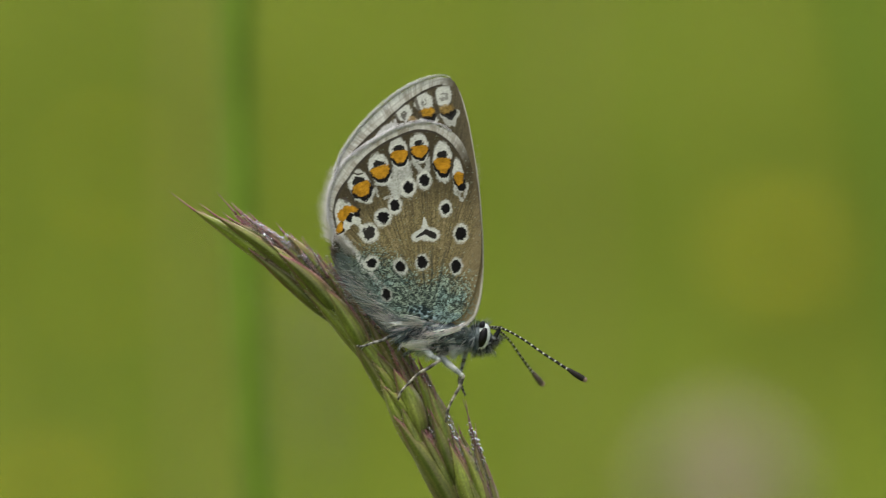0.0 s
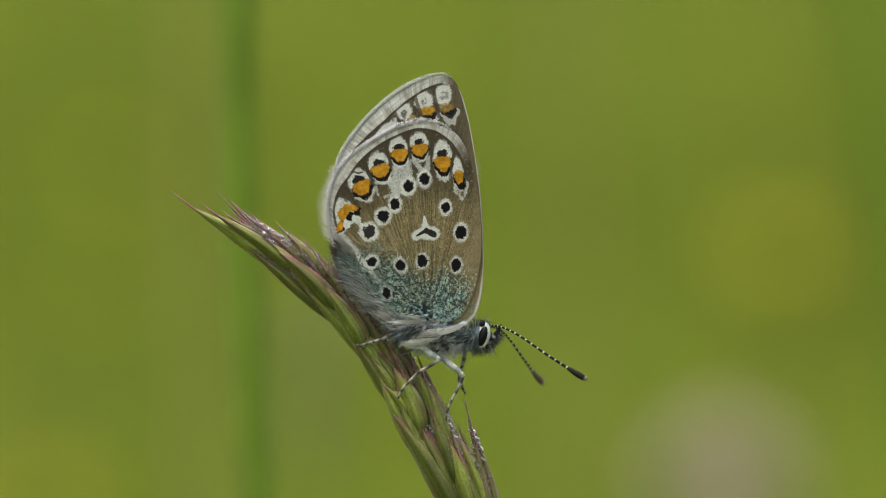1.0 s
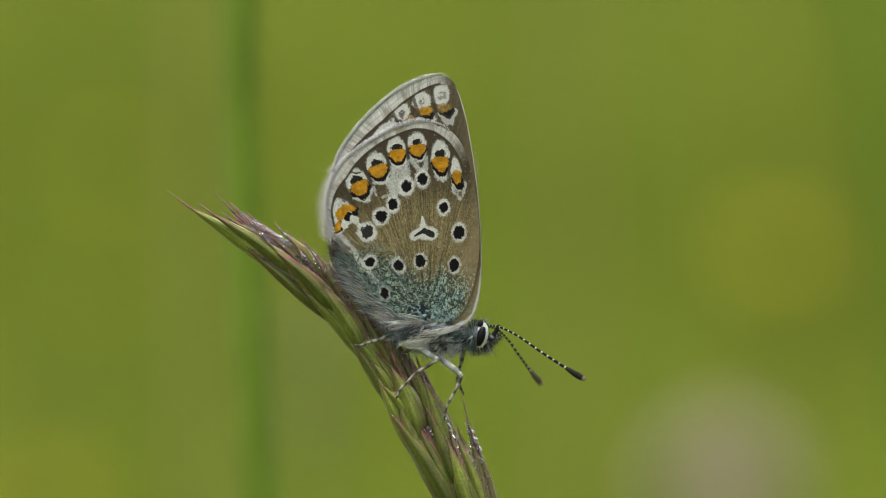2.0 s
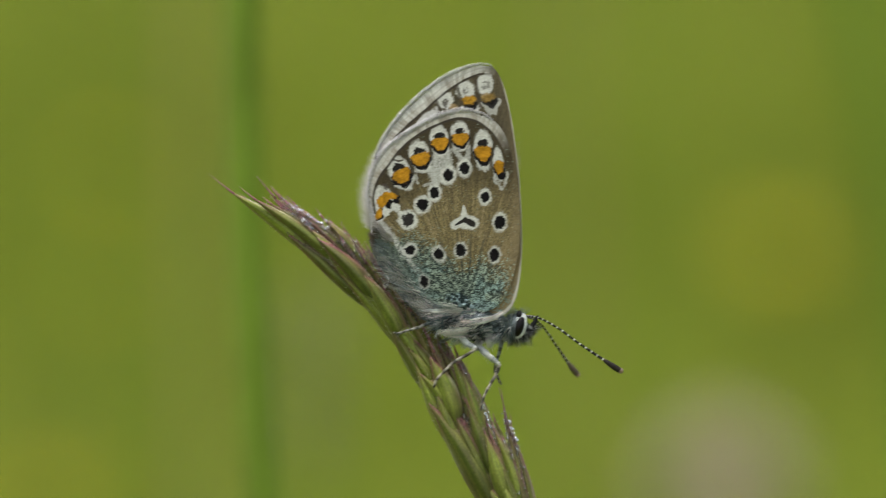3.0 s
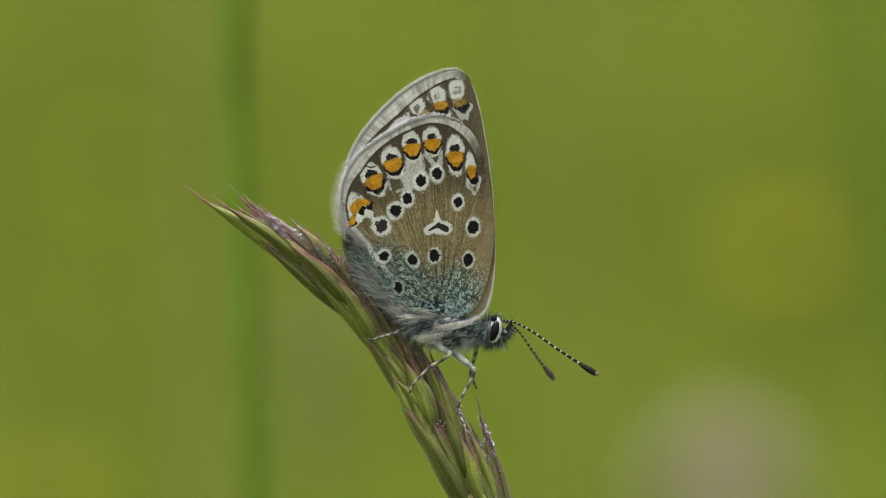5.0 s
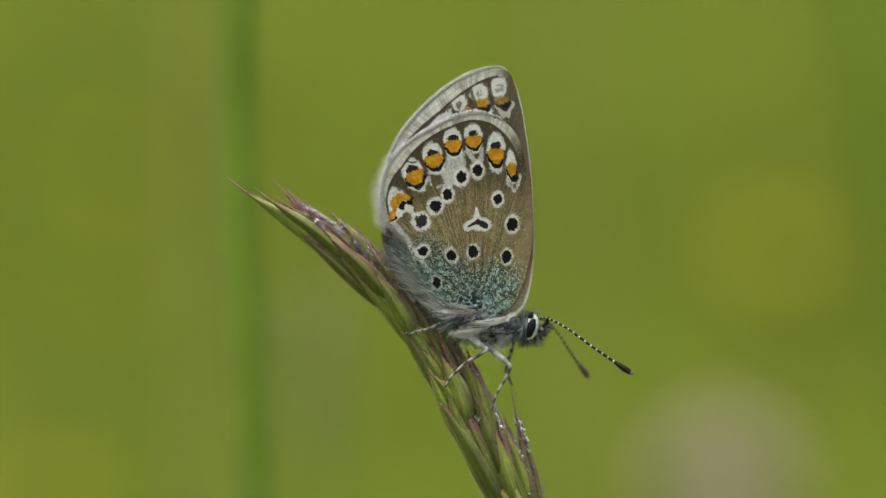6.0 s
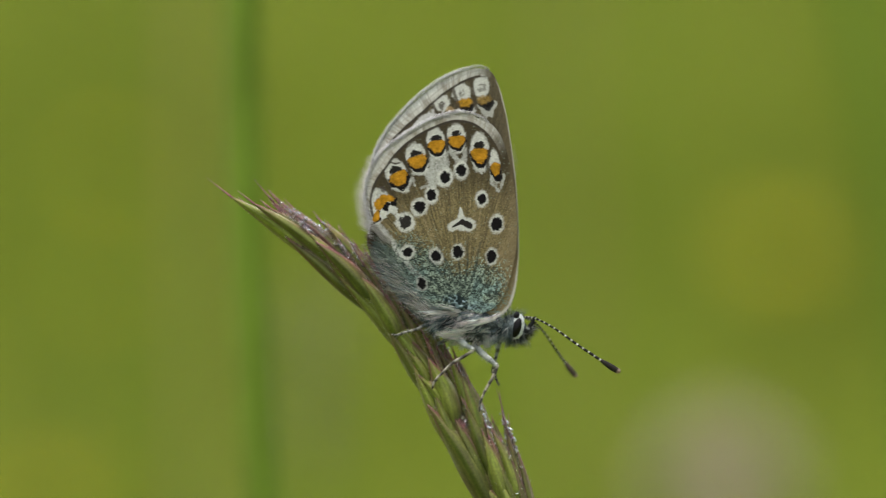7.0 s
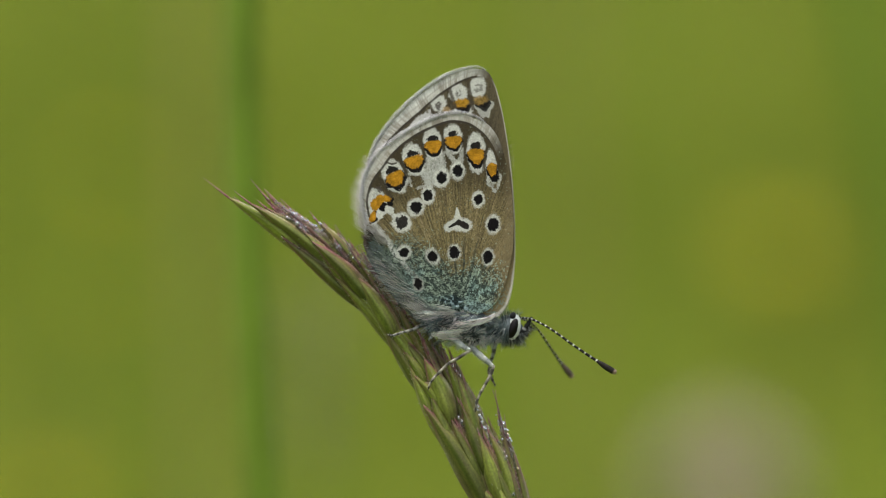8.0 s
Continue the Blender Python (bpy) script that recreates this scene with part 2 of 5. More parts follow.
def moon(col, x, y, cx, cy, hw, hh, lean, seed, white=1.0, amber=ORANGE, strength=1.0, wide=1.2, eye=1.0):
    """A white cell with a black dot, an orange shield and a black chevron under it."""
    c, s = math.cos(lean), math.sin(lean)
    dx, dy = x - cx, y - cy
    a, b = dx * c - dy * s, -(dx * s + dy * c)
    n1 = vnoise(x / 1.7, y / 1.9, seed) - 0.5
    n2 = vnoise(x / 6.0, y / 6.0, seed + 1) - 0.5
    cell = np.hypot(a / (hw * wide * 0.97), (b - hh * 0.35) / (hh * 2.25)) ** 1.0
    cell = np.maximum(cell, np.abs(a) / (hw * wide)) + 0.13 * n1 + 0.10 * n2 + 0.10 * (streaks(x, y, seed + 3) - 0.5)
    col = lay(col, WHITE, white * (0.76 + 0.2 * step(vnoise(x / 2.2, y / 2.2, seed + 5), 0.3, 0.7)) * (1 - step(cell, 0.84, 1.08)))
    hw = hw * 0.93
    down = np.clip((0.08 * hh - b) / hh, 0, 1.3)
    shield = np.maximum(np.abs(a) / (hw * (1 - 0.80 * (down / 1.2) ** 1.3)), np.maximum(b / (hh * 0.92) + 0.42 * (a / hw) ** 2, down / 1.08)) + 0.26 * n1 + 0.2 * n2
    lower = np.clip((-b - 0.30 * hh) / hh, 0, 2.0)
    low = np.maximum(np.abs(a) / (hw * 1.2 * (1 - 0.85 * np.clip(lower / 1.4, 0, 1) ** 1.1)), np.maximum((b - 0.1 * hh) / (hh * 0.4), lower / 1.2)) + 0.3 * n1 + 0.2 * n2
    col = lay(col, BLACK, strength * (1 - step(low, 0.9, 1.06)))
    tone = np.array(amber) * (0.52 + 0.62 * vnoise(x / 7.0, y / 5.0, seed + 2) + 0.35 * vnoise(x / 1.8, y / 1.8, seed + 4))[:, None]
    col = col + (tone - col) * (strength * (1 - step(shield, 0.86, 1.06)))[:, None]
    col = lay(col, (0.16, 0.085, 0.02), 0.4 * strength * (1 - step(shield, 0.94, 1.06)) * step(shield + 0.5 * n1, 0.62, 0.98))
    dot = np.hypot(a / (hw * 0.64), (b - hh * 1.13 + 0.022 * a * a) / (hh * 0.40)) + 0.55 * n1 + 0.4 * n2
    return lay(col, (0.018, 0.016, 0.014), eye * strength * (1 - step(dot, 0.82, 1.1)))


def paint_hindwing(x, y):
    st = streaks(x, y, 11)
    col = np.array(BROWN) * (0.58 + 0.85 * st)[:, None]
    col = lay(col, (0.045, 0.035, 0.019), 0.7 * step(streaks(x, y, 27, 300.0) + 0.35 * (vnoise(x / 1.6, y / 1.6, 16) - 0.5), 0.50, 0.78))
    col = lay(col, (0.36, 0.28, 0.15), 0.6 * step(streaks(x, y, 29, 240.0) + 0.35 * (vnoise(x / 1.6, y / 1.6, 15) - 0.5), 0.58, 0.85))
    col = col * (0.62 + 0.72 * vnoise(x / 1.5, y / 1.7, 17))[:, None]
    col = lay(col, (0.25, 0.19, 0.105), 0.5 * step(vnoise(x / 46, y / 60, 4), 0.45, 0.85) * step(st, 0.3, 0.8))
    # veins, a little darker, fan out from the root
    a = np.arctan2(y - ROOT[1], x - ROOT[0])
    for v in (-2.62, -2.36, -2.16, -1.99, -1.84, -1.71, -1.58, -1.44, -1.31):
        r = np.hypot(x - ROOT[0], y - ROOT[1])
        col = lay(col, (0.10, 0.074, 0.042), 0.45 * (1 - step(np.abs(a - v) * r, 0.4, 2.6)) * step(r, 120, 200))
    col = lay(col, (0.046, 0.036, 0.020), 0.92 * step(np.hypot(x - ROOT[0], y - ROOT[1]), 165, 270))
    # golden sheen put into the colour, then the grey-brown leading edge
    col = lay(col, (0.31, 0.235, 0.125), 0.6 * step(x, 770, 835) * step(y, 380, 480) * (0.35 + 0.65 * step(st, 0.3, 0.7)))
    col = lay(col, (0.20, 0.155, 0.085), 0.5 * step(x - 0.02 * (470 - y), 826, 842))
    # white flush between the moons and the row of spots
    for ax, ay, bx, by, wa, wb in ((729, 284, 747, 304, 5, 7), (758, 282, 752, 305, 5, 7), (784, 310, 786, 322, 9, 3),
                                   (766, 283, 778, 317, 4, 5), (801, 288, 792, 316, 4, 5), (712, 300, 720, 330, 12, 15),
                                   (699, 298, 706, 342, 9, 9), (723, 288, 722, 312, 5, 9), (695, 302, 700, 352, 8, 11),
                                   (688, 318, 699, 346, 7, 9), (656, 325, 684, 325, 4, 5), (663, 334, 668, 346, 5, 3),
                                   (628, 351, 656, 356, 4, 4), (610, 403, 624, 388, 5, 5), (624, 388, 641, 402, 5, 4),
                                   (604, 412, 616, 430, 5, 8), (806, 289, 803, 336, 4, 4), (803, 336, 816, 353, 5, 4),
                                   (826, 326, 821, 348, 4, 3), (616, 430, 642, 458, 8, 5), (680, 350, 704, 340, 4, 5)):
        m = stroke(x, y, ax, ay, bx, by, wa * 0.85, wb * 0.85, 0.55, 31) + 0.8 * (streaks(x, y, 32, 300.0) - 0.5) + 0.7 * (vnoise(x / 1.5, y / 1.5, 34) - 0.5)
        col = lay(col, np.array(WHITE) * 0.78, (0.62 + 0.3 * vnoise(x / 2.4, y / 3.2, 38)) * (1 - step(m, 0.5, 1.15)))
    # blue-green dust of scales over the root and the inner fold
    edge = y + 0.30 * (745 - x) + 34 * (vnoise(x / 26, y / 26, 6) - 0.5)
    dust = step(edge, 438, 552) * (1 - 0.6 * step(x + 0.25 * (y - 500), 818, 842))
    near, own = dots(x, y, 2.35, 8)
    grain = own
    speck = vnoise(x / 9, y / 9, 9)
    pale = np.array(BLUE_PALE) * (0.55 + 0.75 * vnoise(x / 3.1, y / 3.1, 19))[:, None]
    pale = lay(pale, (0.34, 0.38, 0.265), 0.55 * step(vnoise(x / 20, y / 16, 13) + 0.4 * (1 - step(y, 470, 560)), 0.35, 0.7))
    pale = pale * (0.62 + 0.38 * step(x, 640, 720) + 0.12 * step(x, 760, 800))[:, None]
    col = lay(col, BLUE_DARK, 0.94 * step(dust + 0.5 * (vnoise(x / 3.0, y / 3.0, 37) - 0.5), 0.1, 0.7))
    r = np.hypot(x - ROOT[0], y - ROOT[1])
    present = step(dust * 1.5 - own, -0.10, 0.12) * step(0.24 + 0.58 * vnoise(x / 4.0, y / 4.0, 36) - near, 0.0, 0.28)
    col = col + (pale - col) * present[:, None]
    for v in (-2.75, -2.45, -2.2, -1.95, -1.7, -1.5, -1.3, -1.05):
        col = lay(col, BLUE_DARK, 0.6 * (1 - step(np.abs(a - v + 0.02 * np.sin(r / 14)) * r, 0.6, 3.4)) * step(r, 15, 40) * (1 - step(r, 90, 150)))
    # dark knots and pale beads where the veins meet at the root
    knot = spot(x, y, 752, 553, 30, 14, 0.35, 0.7, 33)
    col = lay(col, (0.014, 0.022, 0.024), 0.9 * (1 - step(knot, 0.6, 1.05)))
    col = lay(col, (0.34, 0.46, 0.48), 0.8 * (1 - step(knot, 0.7, 1.1)) * step(vnoise(x / 3.5, y / 3.0, 35), 0.70, 0.8))
    # pale blue at the very root, grey fold along the abdomen
    col = lay(col, (0.34, 0.46, 0.45), 0.4 * (1 - step(spot(x, y, 785, 560, 42, 12, 0.0, 0.6, 3), 0.5, 1.0)) * step(grain, 0.35, 0.7))
    fold = (y - 430) * 0.80 - (x - 612)
    col = lay(col, (0.13, 0.155, 0.135), 0.85 * step(fold, 4, 18) * step(y, 425, 445) * step(0.5 * grain + 0.5 * speck, 0.3, 0.65))
    col = lay(col, (0.52, 0.52, 0.47), 0.75 * (1 - step(np.abs(fold + 2 + 8 * (vnoise(x / 9, y / 9, 14) - 0.5)), 3, 11)) * (1 - step(y, 470, 520)) * step(y, 405, 425) * step(grain, 0.2, 0.6))
    for i, (cx, cy, hw, hh, lean) in enumerate(MOONS):
        col = moon(col, x, y, cx, cy, hw, hh, lean, 40 + 7 * i, wide=(1.1, 1.12, 1.10, 1.12, 1.14, 1.16, 1.48, 1.3)[i], eye=(0.0, 1, 1, 1, 1, 1, 0.0, 0.0)[i],
                   strength=0.0 if i == 6 else 1.0)
    # the narrow moon by the leading edge has a broad black foot
    col = lay(col, BLACK, 1 - step(spot(x, y, 817, 331, 7.5, 7, 0.1, 0.4, 206), 0.8, 1.08))
    # the twin moon in the hind corner: two orange lobes over a black zigzag and a white one
    for cx, cy, rx, ry in ((613, 399, 8, 7), (630, 389, 9, 7), (622, 392, 6, 5), (640, 400, 6, 5)):
        col = lay(col, WHITE, 1 - step(spot(x, y, cx, cy, rx, ry, 0.5, 0.5, 205), 0.75, 1.1))
    for cx, cy, rx, ry, t in ((616, 386, 6, 7, -0.6), (621, 379, 5, 4, 0.3), (631, 378, 6.5, 5, 0.6), (634, 371, 4, 5, 0.0)):
        col = lay(col, BLACK, 1 - step(spot(x, y, cx, cy, rx, ry, t, 0.5, 204), 0.8, 1.08))
    lobe = np.minimum(spot(x, y, 606, 379, 10.5, 11, 0.3, 0.32, 203), spot(x, y, 624, 369, 10, 6.5, 0.2, 0.32, 207))
    lobe = np.minimum(lobe, spot(x, y, 614, 370, 8, 8, 0.0, 0.32, 208))
    tone = np.array(ORANGE) * (0.62 + 0.6 * vnoise(x / 5, y / 5, 209))[:, None]
    col = col + (tone - col) * (1 - step(lobe, 0.86, 1.06))[:, None]
    col = lay(col, (0.06, 0.05, 0.04), 0.85 * (1 - step(spot(x, y, 611, 353, 6, 4.5, 0.3, 1.1, 210), 0.55, 1.05)))
    for ax, ay, bx, by in ((618, 299, 624, 305), (624, 305, 633, 308), (633, 308, 641, 306)):
        col = lay(col, (0.05, 0.04, 0.03), 0.9 * (1 - step(stroke(x, y, ax, ay, bx, by, 1.7, 1.5, 0.3, 211), 0.7, 1.2)))
    for (ax, ay, *_), (bx, by, *_) in zip(MOONS[:-2], MOONS[1:-1]):
        v, r = math.atan2((ay + by) / 2 - ROOT[1], (ax + bx) / 2 - ROOT[0]), np.hypot(x - ROOT[0], y - ROOT[1])
        reach = math.hypot((ay + by) / 2 - ROOT[1], (ax + bx) / 2 - ROOT[0])
        col = lay(col, (0.05, 0.04, 0.024), 0.9 * (1 - step(np.abs(a - v) * r, 1.0, 3.8)) * step(r, reach - 22, reach - 6))
    for i, (cx, cy, rx, ry, kx, ky, t) in enumerate(SPOTS):
        shade = 1 - 0.35 * step(cy, 440, 520)
        ring_ = spot(x, y, cx, cy, rx * 0.97, ry * 0.97, t, 0.14, 100 + i) + 0.22 * (vnoise(x / 1.5, y / 1.5, 120 + i) - 0.5)
        col = lay(col, tuple(w * shade for w in WHITE), 0.97 * (1 - step(ring_ + 0.12 * (st - 0.5), 0.72, 1.12)))
        ragged = i in (0, 8, 9, 10, 11)
        core = spot(x, y, cx, cy, kx, ky, t, 0.36 if ragged else 0.26, 130 + i)
        if ragged:                             # pale scales comb into these cores
            core = core + 0.38 * (streaks(x, y, 140 + i, 330.0) - 0.5)
        col = lay(col, BLACK if i else (0.03, 0.027, 0.024), 1 - step(core + 0.25 * (vnoise(x / 1.4, y / 1.4, 160 + i) - 0.5), 0.82, 1.12))
    # the mark in the wing's middle: a white three-pointed patch round a dark arc
    mark = np.minimum(stroke(x, y, 735, 418, 754, 409, 8.5, 11, 0.2, 150), stroke(x, y, 754, 410, 765, 415, 11.5, 12.5, 0.2, 151))
    mark = np.minimum(mark, spot(x, y, 751, 415.5, 20, 9.5, 0.05, 0.2, 149))
    spike = stroke(x, y, 749.5, 384, 751.5, 402, 1.5, 7.5, 0.25, 152)
    col = lay(col, WHITE, 0.95 * (1 - step(np.minimum(mark, spike) + 0.25 * (vnoise(x / 1.5, y / 1.5, 155) - 0.5), 0.72, 1.1)))
    arc = np.minimum(stroke(x, y, 736, 418.5, 753, 408.5, 1.6, 4.2, 0.3, 153), stroke(x, y, 754, 409.5, 766, 415, 5.2, 5.8, 0.3, 154))
    col = lay(col, (0.025, 0.022, 0.019), 1 - step(arc, 0.8, 1.15))
    col = col * (0.80 + 0.36 * vnoise(x / 1.3, y / 1.3, 171))[:, None]
    q, fa, fade = fringe_depth(x, y, (735, 420), HIND_MARGIN)
    return fringe_paint(col, q, fa, fade * (0.35 + 0.65 * step(fa, 1.0, 1.4)), 17, 21, (0.62, 0.605, 0.54), (1.10, 1.40, 1.69, 1.96, 2.26, 2.57, 2.84))


def paint_forewing(x, y):
    st = streaks(x, y, 61)
    col = np.array((0.092, 0.077, 0.045)) * (0.42 + 1.0 * st)[:, None]
    col = lay(col, (0.105, 0.085, 0.052), 0.75 * step(x - 0.2 * (y - 250), 806, 826) * (0.4 + 0.6 * st))
    col = lay(col, (0.155, 0.125, 0.068), 0.8 * step(x, 815, 838) * (0.5 + 0.5 * st))
    near, own = dots(x, y, 3.1, 18)
    low = step(y, 440, 500) * step(x, 780, 815)
    col = lay(col, (0.36, 0.27, 0.14), 0.9 * low * (0.5 + 0.5 * st))
    col = lay(col, (0.25, 0.32, 0.27), low * step(y, 500, 560) * step(0.6 - near, 0, 0.25) * step(own, 0.4, 0.6))
    for i, (cx, cy, ex, ey, rx, ry, ox, oy, hw, hh, k) in enumerate((
            (783, 169, 785, 170, 17, 21, 789, 191, 14, 8.5, 0.75), (748, 181, 749, 181, 17.5, 19, 755, 197, 15, 8.5, 1.0),
            (713, 199, 713, 203, 16, 16, 727, 209, 9, 5, 0.6))):
        n = vnoise(x / 2.2, y / 2.2, 70 + i)
        col = lay(col, WHITE, 0.95 * (1 - step(spot(x, y, cx, cy, rx, ry, 0.1 - 0.2 * i, 0.22, 80 + i), 0.82, 1.06)))
        under = stroke(x, y, ox - 9, oy + 12, ox + 7, oy + 25, 4, 8, 0.5, 90 + i)
        under = np.minimum(under, stroke(x, y, ox + 19, oy + 8, ox + 9, oy + 25, 5, 7, 0.5, 93 + i))
        col = lay(col, WHITE, 0.85 * k * (1 - step(under, 0.7, 1.1)))
        dark = np.minimum(stroke(x, y, ox - 8, oy + 9, ox + 6, oy + 14, 3, 7, 0.4, 84 + i), stroke(x, y, ox + 6, oy + 13, ox + 15, oy + 6, 7, 4, 0.4, 81 + i))
        col = lay(col, BLACK, (0.95, 0.95, 0.0)[i] * (1 - step(dark, 0.8, 1.1)))
        tone = np.array((0.30, 0.185, 0.045) if i == 0 else (0.38, 0.20, 0.02) if i == 1 else (0.46, 0.31, 0.14)) * (0.55 + 0.7 * n)[:, None]
        col = col + (tone - col) * (k * (1 - step(spot(x, y, ox, oy, hw, hh, -0.15, 0.45, 87 + i), 0.6, 1.15)))[:, None]
        eye = spot(x, y, ex, ey, 7.5, 8.5, 0.3, 0.5, 95 + i)
        col = lay(col, (0.085, 0.075, 0.06), (0.62, 0.85, 0.9)[i] * ((1 - step(np.abs(eye - 0.62), 0.3, 0.55)) if i == 0 else (1 - step(eye, 0.5, 1.0))) * step(vnoise(x / 2.5, y / 2.5, 96 + i), 0.05, 0.45))
    for ax, ay, bx, by in ((764, 153, 775, 208), (733, 173, 743, 205), (698, 200, 708, 225), (666, 232, 676, 246)):
        col = lay(col, (0.06, 0.047, 0.03), 0.85 * (1 - step(stroke(x, y, ax, ay, bx, by, 3.6, 4.4, 0.4, 101), 0.55, 1.15)))
    for cx, cy, rx, ry in ((686, 226, 19, 10), (658, 250, 14, 7), (673, 238, 14, 7)):
        col = lay(col, (0.6, 0.59, 0.55), 0.8 * (1 - step(spot(x, y, cx, cy, rx, ry, -0.5, 0.5, 99), 0.7, 1.1)))
    for cx, cy in ((683, 216), (655, 243), (628, 268)):
        col = lay(col, DARK_BROWN, 0.7 * (1 - step(spot(x, y, cx, cy, 10, 3.5, -0.7, 0.6, 98), 0.6, 1.1)))
    col = col * (0.78 + 0.36 * vnoise(x / 1.3, y / 1.3, 172))[:, None]
    q, fa, fade = fringe_depth(x, y, (745, 330), FORE_MARGIN)
    col = fringe_paint(col, q, fa, np.sqrt(fade), 20, 23, (0.70, 0.69, 0.63), (1.72, 1.98, 2.23, 2.43, 2.62))
    # pale leading edge
    lead = np.interp(y, (131, 142, 170, 218, 280, 340, 410, 470, 520, 555, 573), (790, 802, 816, 829, 840, 848, 853, 854, 850, 840, 822))
    return lay(col, (0.62, 0.58, 0.49), np.clip(0.6 + 0.4 * step(y, 470, 520), 0, 1) * (1 - step(lead - x, 0.6, 2.2 + 2.8 * step(y, 470, 520))) * step(y, 150, 175))


HIND_EDGE = ((720, 566), (672, 552), (636, 522), (608, 482), (592, 445), (586, 405), (578, 368), (583, 330), (603, 290), (640, 259),
             (685, 231), (720, 217), (755, 213), (790, 225), (818, 254), (835, 300), (845, 350), (850, 400), (850, 450), (843, 492),
             (832, 530), (812, 560), (785, 572), (755, 570))
HIND_MARGIN = ((594, 402), (589, 372), (598, 340), (615, 316), (637, 286), (662, 264), (698, 243), (738, 229), (768, 233), (796, 252),
               (812, 275), (824, 305))
FORE_EDGE = ((790, 566), (740, 500), (660, 420), (610, 360), (590, 322), (597, 281), (619, 242), (654, 201), (697, 164), (734, 143),
             (765, 133), (787, 132), (802, 143), (816, 170), (829, 218), (840, 280), (848, 340), (853, 410), (854, 470), (850, 520),
             (840, 555), (822, 573))
FORE_MARGIN = ((606, 300), (622, 272), (642, 250), (662, 231), (682, 214), (702, 194), (728, 174), (756, 157), (780, 149), (800, 155))


def wing(name, parent, origin, edge, centre, paint, w, bulge, rim, rays, rings, shift=(0, 0), side=1, soft=(9, 9)):
    """A thin scaled wing: a finely cut outer face, a plain inner face, and pattern by paint()."""
    e = ring(edge, rays)
    whole = e.copy()
    ang = np.arctan2(-(e[:, 1] - centre[1]), e[:, 0] - centre[0])
    ang = np.where(ang < -2.2, ang + 2 * np.pi, ang)
    pull = 4.5 * step(ang, soft[0], soft[0] + 0.15) * step(-ang, -soft[1], -soft[1] + 0.15) / np.hypot(e[:, 0] - centre[0], e[:, 1] - centre[1])
    e = e + (np.array(centre) - e) * (pull * (0.6 + 0.8 * vnoise(ang * 60, ang * 0, 2)))[:, None]
    frac = np.linspace(0, 1, rings + 1)[1:] ** 0.75
    xs = np.concatenate([[centre[0]], (centre[0] + (e[:, 0] - centre[0])[None] * frac[:, None]).ravel()])
    ys = np.concatenate([[centre[1]], (centre[1] + (e[:, 1] - centre[1])[None] * frac[:, None]).ravel()])
    f = np.concatenate([[0], np.repeat(frac, rays)])
    col = paint(xs, ys)
    a, r = np.arctan2(ys - ROOT[1], xs - ROOT[0]), np.hypot(xs - ROOT[0], ys - ROOT[1])
    h = bulge * (1 - f ** 2) + 0.008 * np.cos(a * 46) * step(r, 60, 200) + 0.02 * (streaks(xs, ys, 5) - 0.5) - 0.10 * step(r, 250, 460)
    z = (w + side * h) * 0.001
    front = np.stack([(xs + shift[0] - origin[0]) * UNIT, (origin[1] - ys - shift[1]) * UNIT, z], 1)
    back = front[1 + (rings - 1) * rays:].copy()
    back[:, 2] -= side * rim * 0.001
    hub = np.array([[(centre[0] + shift[0] - origin[0]) * UNIT, (origin[1] - centre[1] - shift[1]) * UNIT, (w + side * (bulge - rim)) * 0.001]])
    n = len(front)
    k = np.arange(rays)
    k1 = (k + 1) % rays
    faces = [np.stack([1 + k, 1 + k1, 0 * k], 1)]
    quads = []
    for i in range(rings - 1):
        o = 1 + i * rays
        quads.append(np.stack([o + k, o + rays + k, o + rays + k1, o + k1], 1))
    o = 1 + (rings - 1) * rays
    quads.append(np.stack([o + k, n + k, n + k1, o + k1], 1))
    faces.append(np.stack([n + k, n + k1, 0 * k + n + rays], 1))
    me = bpy.data.meshes.new(name)
    me.from_pydata(np.vstack([front, back, hub]).tolist(), [], np.vstack(quads).tolist() + np.vstack(faces).tolist())
    rgba = np.ones((n + rays + 1, 4), np.float32)
    rgba[:n, :3] = col
    rgba[n:n + rays, :3] = col[-rays:]
    rgba[-1, :3] = (0.2, 0.17, 0.12)
    me.color_attributes.new("paint", "FLOAT_COLOR", "POINT").data.foreach_set("color", rgba.ravel())
    me.polygons.foreach_set("use_smooth", [True] * len(me.polygons))
    me.materials.append(WING)
    ob = new(name, me)
    ob.parent = parent
    return ob, whole


